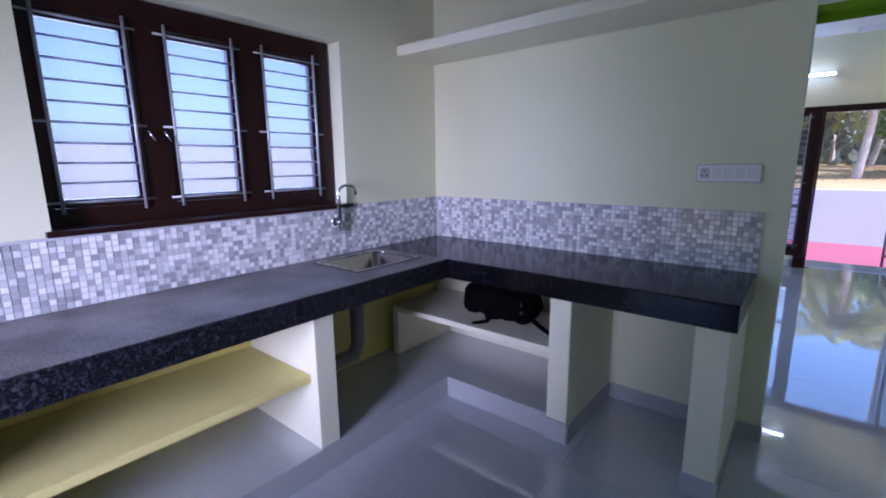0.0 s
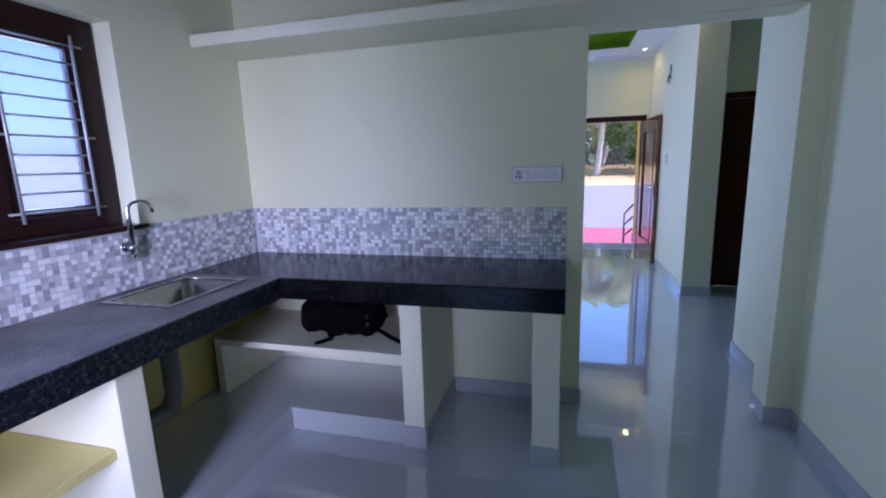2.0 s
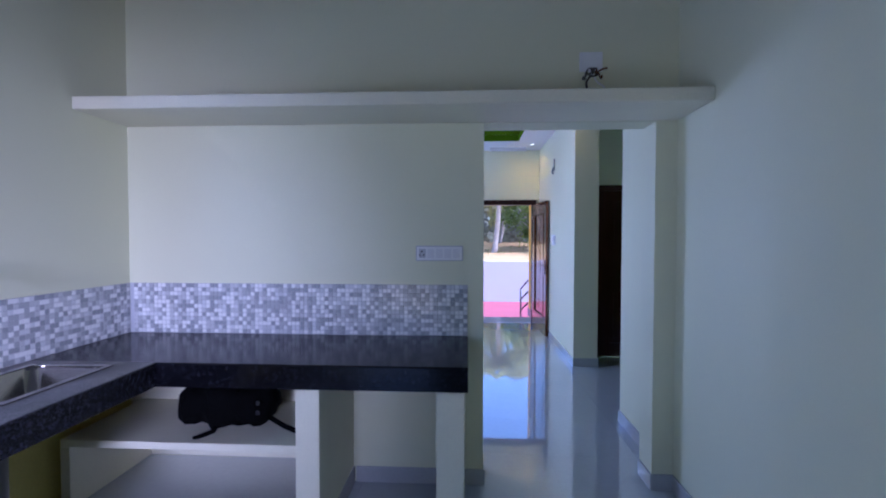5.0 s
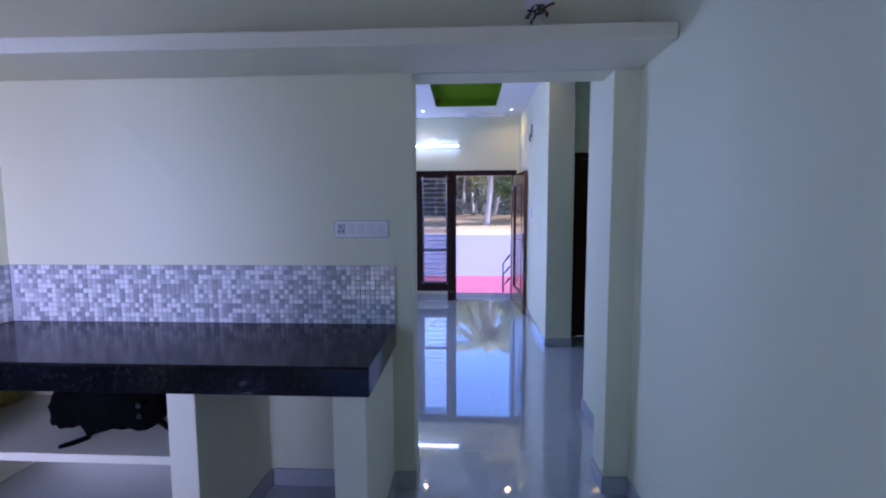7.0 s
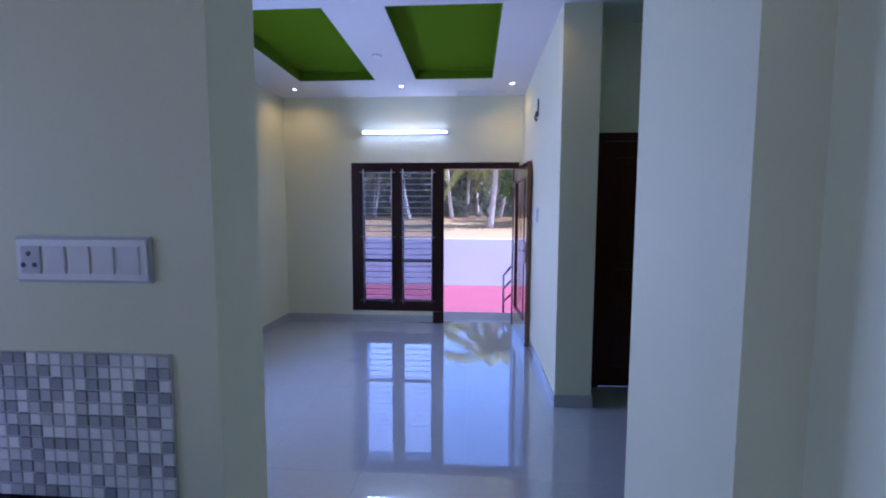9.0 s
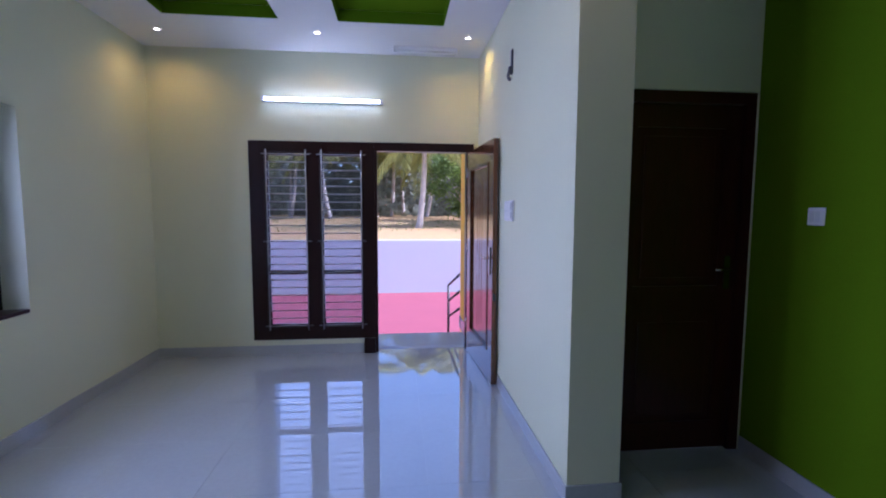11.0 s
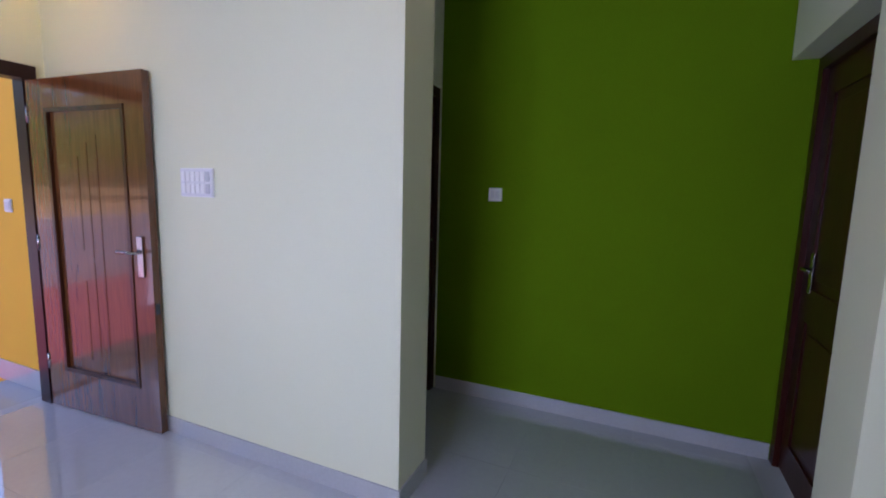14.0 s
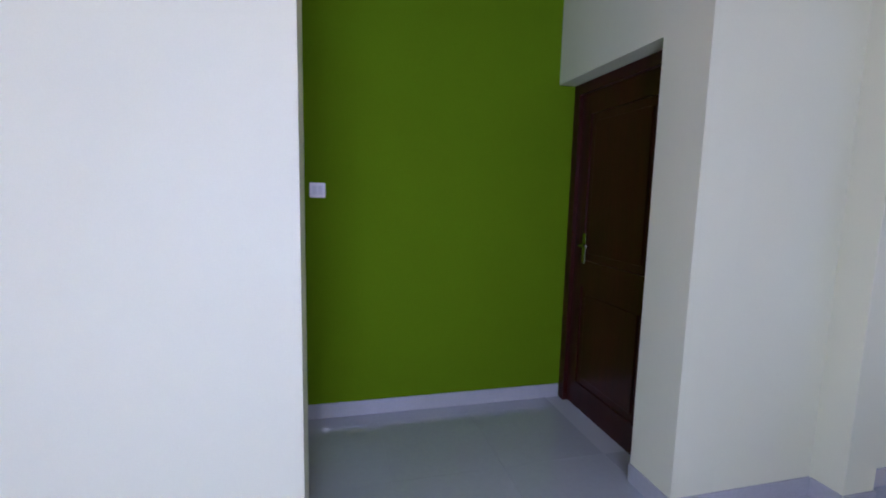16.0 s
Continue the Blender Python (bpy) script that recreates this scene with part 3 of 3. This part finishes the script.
bag_body = part("bag_body", bm, CLOTH, bag)
part("zip", tube([(-1.28, 2.68, 0.690), (-1.18, 2.67, 0.702), (-0.95, 2.68, 0.702), (-0.85, 2.68, 0.690)], 0.006, 6), BLACK, bag_body)
part("strap", tube([(-1.06, 2.60, 0.54), (-1.06, 2.54, 0.499), (-1.09, 2.49, 0.497), (-1.12, 2.46, 0.497)], [0.014, 0.013, 0.012, 0.008], 6), CLOTH, bag)
part("strap", tube([(-0.82, 2.66, 0.53), (-0.72, 2.62, 0.500), (-0.64, 2.57, 0.498), (-0.58, 2.54, 0.498)], 0.013, 6), CLOTH, bag)
for z in (0.575, 0.625):
    part("buckle", block(-0.850, -0.832, 2.565, 2.58, z, z + 0.022, bevel=0.004), BLACK, bag_body)


def switch_plate(name, put, u, z, w, wd, ht, out, cols, rows_n, label, base=PLASTIC):
    """A white switch plate on a wall; out is the way it stands off along w."""
    th = thing(name, put(u, z, w), label, "switch plate", "switch plates")

    def slab(u0, u1, z0, z1, d0, d1, bv):
        bm = holed(u0, u1, z0, z1, [], *sorted((w + out * d0, w + out * d1)), put)
        bmesh.ops.bevel(bm, geom=bm.edges[:], offset=bv, segments=2, affect="EDGES")
        return bm

    part("back_box", slab(u - wd / 2, u + wd / 2, z - ht / 2, z + ht / 2, 0.0005, 0.010, 0.003), PLASTIC_GREY if base is not PLASTIC else base, th)
    cover = part("cover", slab(u - wd / 2 + 0.006, u + wd / 2 - 0.006, z - ht / 2 + 0.006, z + ht / 2 - 0.006, 0.0103, 0.014, 0.0015), PLASTIC_PALE if rows_n > 1 else PLASTIC, th)
    cw, ch = (wd - 0.03) / cols, (ht - 0.024) / rows_n
    for r in range(rows_n):
        for c in range(cols):
            uc, zc = u - wd / 2 + 0.015 + cw * (c + 0.5), z - ht / 2 + 0.012 + ch * (r + 0.5)
            part("rocker", slab(uc - cw * 0.40, uc + cw * 0.40, zc - ch * 0.40, zc + ch * 0.40, 0.0142, 0.018, 0.001), PLASTIC_GREY if c == 0 and cols > 2 else (PLASTIC if rows_n > 1 else PLASTIC_PALE), cover)
    return th


ks = switch_plate("switch_plate", ALONG_X, 0.08, 1.405, 3.01, 0.285, 0.092, -1, 5, 1, "white switch plate with a power socket on the kitchen wall", PLASTIC_GREY)
for du, dz in ((-0.105, 0.012), (-0.117, -0.010), (-0.093, -0.010)):
    part("socket_hole", tube([(0.08 + du, 2.9915, 1.405 + dz), (0.08 + du, 2.9905, 1.405 + dz)], 0.005, 10), BLACK, ks)
switch_plate("switch_plate", ALONG_Y, 6.80, 1.465, 1.488, 0.245, 0.150, -1, 6, 2, "wide white double-row switch board on the living room wall")
switch_plate("switch_plate", ALONG_Y, 5.56, 1.44, 2.74, 0.092, 0.088, -1, 2, 1, "small square white switch on the green wall")

jb = thing("junction_box", (0.95, 3.009, 2.46), "white wall box with loose dark wires hanging out", "junction box")
part("box_plate", block(0.90, 1.03, 2.990, 3.0095, 2.47, 2.58, bevel=0.003), PLASTIC, jb)
for k in range(7):
    rng = random.Random(k + 20)
    p = Vector((0.945 + 0.008 * k, 2.988, 2.485))
    d = Vector((rng.uniform(-0.9, 0.3), -0.5, -0.8)).normalized()
    pts = [p.copy()]
    for i in range(7):
        p = p + d * rng.uniform(0.018, 0.028)
        p.y = min(p.y, 2.984)
        pts.append(p.copy())
        d = (d + Vector((rng.uniform(-0.8, 0.6), rng.uniform(-0.3, 0.3), rng.uniform(-0.5, 0.7)))).normalized()
    part("loose_wire", tube(pts, 0.0055, 6), BLACK if k % 3 else (TEAK if k else PLASTIC), jb)

# ---- living room: lamps and small things ----
tl = thing("tube_light", (-0.06, 8.129, 2.53), "lit white tube light on the front wall", "tube light")
batten = part("batten", block(-0.64, 0.52, 8.095, 8.129, 2.515, 2.555, bevel=0.003), PLASTIC, tl)
part("tube", tube([(-0.61, 8.078, 2.535), (0.49, 8.078, 2.535)], 0.014, 12), TUBE_ON, tl, "glowing white tube")
for x in (-0.64, 0.49):
    part("end_cap", block(x, x + 0.03, 8.06, 8.0945, 2.515, 2.555, bevel=0.003), PLASTIC, tl)
t2 = thing("tube_light", (0.93, 7.90, 3.0), "unlit white tube light under the false ceiling", "tube light")
part("batten", block(0.63, 1.23, 7.87, 7.91, 2.968, 2.999, bevel=0.003), PLASTIC, t2)
part("tube", tube([(0.65, 7.89, 2.955), (1.21, 7.89, 2.955)], 0.013, 12), PLASTIC, t2)
for x in (0.63, 1.21):
    part("end_cap", block(x, x + 0.02, 7.875, 7.905, 2.94, 2.9675, bevel=0.003), PLASTIC, t2)


def downlight(x, y, watts):
    th = thing("downlight", (x, y, 2.995), "small round lit recessed downlight in the ceiling", "downlight", "ceiling downlights")
    bm = bmesh.new()
    n = 20
    inner = [bm.verts.new((x + 0.021 * math.cos(2 * math.pi * k / n), y + 0.021 * math.sin(2 * math.pi * k / n), 2.993)) for k in range(n)]
    outer = [bm.verts.new((x + 0.040 * math.cos(2 * math.pi * k / n), y + 0.045 * math.sin(2 * math.pi * k / n), 2.999)) for k in range(n)]
    for k in range(n):
        bm.faces.new((inner[k], inner[(k + 1) % n], outer[(k + 1) % n], outer[k]))
    ring = part("trim_ring", bm, PLASTIC, th)
    part("lens", tube([(x, y, 2.994), (x, y, 2.998)], 0.022, 18), DOWN_ON, ring, "glowing warm lens")
    lamp = bpy.data.lights.new("downlight_beam", "SPOT")
    lamp.energy, lamp.color, lamp.spot_size, lamp.spot_blend, lamp.shadow_soft_size = watts, (1.0, 0.58, 0.10), radians(150), 0.8, 0.04
    new("downlight_beam", lamp).matrix_world = look((x, y, 2.985), (x * 1.06, y + 0.5, 0))


for x, y, w in ((-1.37, 7.70, 4), (-0.03, 7.63, 3.5), (1.29, 7.60, 5), (1.23, 5.41, 2)):
    downlight(x, y, w)
# Plain disc for the white hook-like ceiling fitting, not a detector.
sd = thing("ceiling_fitting", (-0.09, 6.57, 2.999), "small round white fitting on the ceiling", "ceiling fitting")
part("base", tube([(-0.09, 6.57, 2.975), (-0.09, 6.57, 2.999)], [0.035, 0.05], 20), PLASTIC, sd)
wl = thing("wall_lamp", (-1.70, 5.57, 2.47), "lit white bulb in a holder on the wall", "wall lamp")
holder = part("holder", tube([(-1.699, 5.57, 2.50), (-1.66, 5.57, 2.48)], 0.025, 14), PLASTIC, wl)
part("bulb", tube([(-1.66, 5.57, 2.48), (-1.645, 5.57, 2.472), (-1.62, 5.57, 2.46), (-1.60, 5.57, 2.45), (-1.59, 5.57, 2.445)], [0.015, 0.028, 0.035, 0.026, 0.006], 14), BULB_ON, holder, "glowing bulb")
wb = thing("wall_bracket", (1.487, 6.79, 2.53), "small grey metal bracket on the wall", "bracket")
bracket = part("bracket_plate", block(1.476, 1.4875, 6.765, 6.805, 2.45, 2.62, bevel=0.004), BRACKET, wb)
part("bracket_hook", tube([(1.470, 6.785, 2.50), (1.462, 6.785, 2.46), (1.455, 6.785, 2.435), (1.462, 6.785, 2.415), (1.476, 6.785, 2.41)], 0.012, 8), BRACKET, bracket)

# ---- outside ----
G = -0.45
single("ground", holed(-400, 400, -400, 400, [], G - 0.5, G - 0.02, FLAT), FIELD, "dry sandy field with patchy grass", "ground", kind="structure")
single("pavement_yard", block(-9, 12, 8.9, 13.95, G - 0.3, G), PINK, "pink paved front yard", "pavement", kind="structure")
single("sitout_floor", block(-1.95, 3.2, 8.34, 8.86, G, -0.012, bevel=0.006), SKIRT, "grey polished tile floor of the porch", "porch floor", kind="structure")
single("porch_step", block(-1.95, 1.40, 8.861, 9.15, G, -0.17, bevel=0.006), SKIRT, "grey tiled porch step", "step", kind="structure")
single("porch_step", block(-1.95, 1.40, 9.151, 9.44, G, -0.31, bevel=0.006), SKIRT, "grey tiled porch step", "step", kind="structure")
single("threshold", block(0.43, 1.44, 8.135, 8.339, -0.05, -0.006), SKIRT, "grey polished stone threshold", "threshold", kind="structure")
yw = wall("wall_porch", ALONG_Y, 1.45, 1.65, 8.345, 9.10, YELLOW, z0=G, z1=3.2, label="bright yellow painted porch wall")
single("baseboard_porch", block(1.438, 1.449, 8.35, 9.11, -0.012, 0.14, bevel=0.002), SKIRT, "grey tile skirting of the porch wall", "skirting", kind="structure")
switch_plate("switch_plate", ALONG_Y, 8.60, 1.28, 1.45, 0.09, 0.09, -1, 2, 1, "small white switch on the yellow porch wall")
hr = thing("hand_rail", (1.36, 9.3, G), "black painted steel pipe hand rail by the porch steps", "hand rail")
part("post", tube([(1.36, 9.62, G), (1.36, 9.62, 0.44)], 0.018, 10), BLACK, hr)
for z in (0.44, 0.22, 0.0):
    part("rail", tube([(1.36, 9.62, z), (1.44, 9.11, z + 0.22)], 0.016, 10), BLACK, hr)
single("compound_wall", block(-9, 12, 14.0, 14.2, G - 0.3, 0.78, bevel=0.01), COMPOUND, "white painted compound wall", "boundary wall", kind="structure")
# No wall known on this side; pale backdrop added to brighten the side panes.
single("side_wall", block(-7.7, -7.5, -14, 13.9, G - 0.3, 1.80, bevel=0.01), SIDE, "added pale wall that brightens the side window panes", "boundary wall", kind="structure")


def bank(y):
    """The height of the field beyond the compound wall."""
    return 0.62 + 0.50 * min(1.0, max(0.0, (y - 14.2) / 22))


bm = bmesh.new()
ys = [14.22, 18, 22, 26, 30, 34, 38, 60, 120, 400]
xs = [-400, -60, -30, -20, -14, -9, -5, -2, 1, 4, 7, 11, 15, 20, 30, 60, 400]
grid = [[bm.verts.new((x, y, bank(y) + (0.10 * noise.noise((x * 0.4, y * 0.4, 0)) if y > 15 else 0))) for x in xs] for y in ys]
low = [bm.verts.new((x, 14.22, G - 0.3)) for x in xs]
for a, b in zip([low] + grid, grid):
    for k in range(len(xs) - 1):
        bm.faces.new((a[k], a[k + 1], b[k + 1], b[k])).smooth = True
single("ground_field", bm, FIELD, "raised dry field beyond the wall", "ground", kind="structure")
# Unseen slab added to keep direct sun out of the back door.
single("sunshade", block(-1.6, 0.3, -1.9, -1.401, 2.15, 2.25), SLABW, "added unseen slab that keeps the sun out of the back door", "sunshade", kind="structure")


def leaf_card(bm, p, d, l, w, rng):
    """A folded pointed leaf at p along d."""
    d = d.normalized()
    s = d.cross(Vector((rng.uniform(-1, 1), rng.uniform(-1, 1), 1.5))).normalized() * w / 2
    n = s.cross(d).normalized() * w * 0.25
    a, b, c, e = bm.verts.new(p), bm.verts.new(p + d * l * 0.45 + s - n), bm.verts.new(p + d * l), bm.verts.new(p + d * l * 0.45 - s - n)
    m = bm.verts.new(p + d * l * 0.5 + n)
    for f in ((a, b, m), (b, c, m), (c, e, m), (e, a, m)):
        bm.faces.new(f)


def palm(x, y, hgt, lean, seed):
    rng = random.Random(seed)
    B = bank(y)
    th = thing("coconut_palm", (x, y, B), "tall coconut palm with a thin pale trunk", "palm tree", "palms beyond the wall")
    top = Vector((x + lean, y + rng.uniform(-0.4, 0.4), B + hgt))
    pts = [Vector((x, y, B - 0.15)).lerp(top, u) + Vector((lean * 0.35 * math.sin(math.pi * u), 0, 0)) for u in [i / 12 for i in range(13)]]
    part("trunk", tube(pts, [0.13 - 0.05 * i / 12 + (0.05 if i == 0 else 0) + 0.006 * (i % 2) for i in range(13)], 9), BARK, th)
    for k in range(15):
        bm = bmesh.new()
        a, up = 2 * math.pi * k / 15 + rng.uniform(-0.2, 0.2), rng.uniform(-0.5, 0.9)
        L = rng.uniform(2.6, 3.4)
        spine = []
        for i in range(12):
            u = i / 11
            r = L * u * (1 - 0.18 * u)
            spine.append(top + Vector((math.cos(a) * r, math.sin(a) * r, up * r * 0.6 - 1.5 * u * u * (1.2 - up * 0.4))))
        tube(spine, [0.03 - 0.022 * i / 11 for i in range(12)], 4, bm)
        for i in range(1, 12):
            d = (spine[i] - spine[i - 1]).normalized()
            side = d.cross(Vector((0, 0, 1))).normalized()
            for j in range(3):
                p = spine[i - 1].lerp(spine[i], j / 3)
                for sg in (-1, 1):
                    leaf_card(bm, p, side * sg * 0.8 + d * 0.5 + Vector((0, 0, -0.75)), 0.75 * math.sin(math.pi * (0.12 + 0.8 * i / 12)) + 0.15, 0.075, rng)
        part("frond", bm, PALM, th)
    return th


for i, (x, y, hh, ln) in enumerate([(1.55, 21.8, 4.0, 0.25), (-0.6, 32.5, 5.0, -0.3), (2.6, 33.0, 4.8, 0.5), (0.3, 35.5, 5.4, 0.2), (4.6, 31.0, 4.6, 0.6), (-3.2, 30.5, 4.7, -0.5),
                                   (-6.2, 33.5, 5.0, 0.4), (8.0, 34.0, 5.2, -0.4), (-1.8, 36.0, 5.6, 0.1), (1.2, 37.0, 5.6, -0.2)]):
    palm(x, y, hh, ln, i)


def bush(name, x, y, hgt, wid, count, seed, mat, label):
    rng = random.Random(seed)
    B = bank(y)
    th = thing(name, (x, y, B), label, "tree", "trees beyond the wall")
    bm = bmesh.new()
    tube([(x, y, B - 0.1), (x + 0.1, y, B + hgt * 0.35), (x - 0.05, y + 0.1, B + hgt * 0.7)], [0.13, 0.09, 0.04], 8, bm)
    tips = []
    for k in range(16):
        a = rng.uniform(0, 6.28)
        r = wid * rng.uniform(0.25, 0.48)
        z = B + hgt * rng.uniform(0.14, 0.92)
        tips.append(Vector((x + r * math.cos(a), y + r * math.sin(a), z)))
        tube([(x, y, B + hgt * 0.25), Vector((x, y, B + hgt * 0.3)).lerp(tips[-1], 0.5) + Vector((0, 0, 0.1)), tips[-1]], [0.05, 0.035, 0.012], 5, bm)
    part("trunk", bm, BARK, th)
    bm = bmesh.new()
    for k in range(count):
        c = tips[k % len(tips)]
        v = Vector((rng.gauss(0, 1), rng.gauss(0, 1), rng.gauss(0, 0.8))) * wid * 0.12
        leaf_card(bm, c + v, Vector((rng.uniform(-1, 1), rng.uniform(-1, 1), rng.uniform(-0.9, 0.4))), rng.uniform(0.14, 0.30), rng.uniform(0.08, 0.15), rng)
    part("crown", bm, mat, th)


for i, (x, y, hh, wd) in enumerate([(5.2, 23.0, 4.0, 3.4), (4.2, 27.0, 3.6, 3.2), (7.6, 20.5, 4.8, 4.2), (11.0, 20.0, 5.2, 4.6), (15.0, 19.0, 5.4, 5.0), (19.5, 19.0, 5.8, 5.4), (-12.5, 21.5, 4.2, 3.8), (-9.0, 23.0, 5.0, 4.5)]):
    bush("broadleaf_tree", x, y, hh, wd, 6500, 50 + i, LEAF, "leafy green broadleaf tree at the field's edge")

# the far wood: trunks and a mass of leaves
rng = random.Random(77)
bm = bmesh.new()
for k in range(50):
    x, y = rng.uniform(-26, 40), rng.uniform(33, 42)
    tube([(x, y, 1.0 - 0.1), (x + rng.uniform(-0.5, 0.5), y, 1.0 + rng.uniform(5, 7.5))], [0.10, 0.06], 6, bm)
single("far_wood_trunks", bm, BARK, "pale trunks of a far palm grove", "far trees", kind="stuff")
verts, faces = [], []
for k in range(26000):
    x, y = rng.uniform(-30, 46), rng.uniform(35, 46)
    z = 1.0 + 6.8 * rng.random() ** 1.2
    if noise.noise((x * 0.35, y * 0.3, z * 0.45)) < -0.22:
        continue
    p = Vector((x, y, z))
    d = Vector((rng.uniform(-1, 1), rng.uniform(-0.4, 0.4), rng.uniform(-1, 0.6))).normalized()
    s = d.cross(Vector((rng.uniform(-0.3, 0.3), 1, rng.uniform(-0.3, 0.3)))).normalized()
    l, w = rng.uniform(0.4, 1.0), rng.uniform(0.12, 0.30)
    n = len(verts)
    verts += [p, p + d * l * 0.5 + s * w, p + d * l, p + d * l * 0.5 - s * w]
    faces.append((n, n + 1, n + 2, n + 3))
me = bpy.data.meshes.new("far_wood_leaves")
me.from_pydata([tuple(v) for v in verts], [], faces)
me.materials.append(LEAF_HAZY)
tagged(new("far_wood_leaves", me), "foliage of a far wood, pale haze put into its colour", "far trees", kind="stuff")
rng = random.Random(5)
bm = bmesh.new()
for k in range(2600):
    p = Vector((rng.uniform(-16, 22), rng.uniform(19, 33), 0))
    p.z = bank(p.y) - 0.03
    leaf_card(bm, p, Vector((rng.uniform(-0.5, 0.5), rng.uniform(-0.5, 0.5), 1)), rng.uniform(0.05, 0.14), 0.04, rng)
single("dry_grass", bm, PALM, "tufts of dry grass in the field", "grass", kind="stuff")

# ---- pieces: wall mosaic and floor tiles ----
P = 0.0257


def mosaic_piece():
    bm = bmesh.new()
    e = P / 2 - 0.0011
    v = [bm.verts.new(c) for c in ((-e, 0, -e), (e, 0, -e), (e, 0, e), (-e, 0, e))]
    i = e - 0.0012
    w = [bm.verts.new(c) for c in ((-i, -0.004, -i), (i, -0.004, -i), (i, -0.004, i), (-i, -0.004, i))]
    bm.faces.new(w)
    for k in range(4):
        bm.faces.new((v[k], v[(k + 1) % 4], w[(k + 1) % 4], w[k]))
    me = bpy.data.meshes.new("mosaic_tile")
    bmesh.ops.recalc_face_normals(bm, faces=bm.faces[:])
    bm.to_mesh(me)
    bm.free()
    me.materials.append(MOSAIC_ONE)
    return me


bs = thing("backsplash", (0.0, 3.006, C1), "grey and white glass mosaic tile backsplash", "backsplash", kind="structure")
ROWS = 12
z0 = C1 + 0.0015
part("grout_bed", block(-1.858, 0.250, 3.004, 3.0095, C1 + 0.0005, z0 + ROWS * P), PLASTIC_GREY, bs)
part("grout_bed", block(-1.8635, -1.858, -1.19, 3.003, C1 + 0.0005, 1.1995), PLASTIC_GREY, bs)
part("grout_bed", block(-1.8635, -1.858, 2.165, 3.003, 1.200, z0 + ROWS * P), PLASTIC_GREY, bs)
one = mosaic_piece()
far_v, far_f = [], []


def joined(m):
    n = len(far_v)
    far_v.extend(tuple(m @ v.co) for v in one.vertices)
    far_f.extend(tuple(n + i for i in p.vertices) for p in one.polygons)


COLS = int(2.105 / P)
for c in range(COLS):
    for r in range(ROWS):
        x, z = 0.250 - P * (c + 0.5), z0 + P * (r + 0.5)
        if c < 24:
            ob = new("mosaic_tile", one)
            ob.parent = bs
            ob.location = Vector((x, 3.004, z)) - BASE[bs.name]
        else:
            joined(Matrix.Translation((x, 3.004, z)))
turn = Matrix.Rotation(radians(90), 4, "Z")
for c in range(int(4.18 / P)):
    for r in range(ROWS):
        y, z = 2.998 - P * (c + 0.5), z0 + P * (r + 0.5)
        if y < 2.165 and z + P / 2 > 1.199:
            continue
        joined(Matrix.Translation((-1.858, y, z)) @ turn)
me = bpy.data.meshes.new("mosaic_sheet")
me.from_pydata([Vector(v) - BASE[bs.name] for v in far_v], [], far_f)
me.materials.append(MOSAIC_ALL)
ob = new("mosaic_sheet", me)
ob.parent = bs
tagged(ob, "grey and white glass mosaic", kind="stuff")

T = 0.60
bm = block(-T / 2 + 0.0005, T / 2 - 0.0005, -T / 2 + 0.0005, T / 2 - 0.0005, -0.009, 0.0)
tile_me = bpy.data.meshes.new("floor_tile")
bm.to_mesh(tile_me)
bm.free()
tile_me.materials.append(TILE)
TX, TY = 0.21, 0.40
for i in range(-4, 6):
    for j in range(-3, 15):
        x, y = TX + T * (i + 0.5), TY + T * (j + 0.5)
        if x - T / 2 < 2.80 and x + T / 2 > -2.05 and y - T / 2 > -1.6 and y + T / 2 < 8.30 or (0.0 < x < 1.5 and y + T / 2 < 8.30):
            if x > 1.8 and not 3.7 < y < 6.3:
                continue
            ob = new("floor_tile", tile_me)
            ob.parent = floor
            ob.location = (x, y, 0)
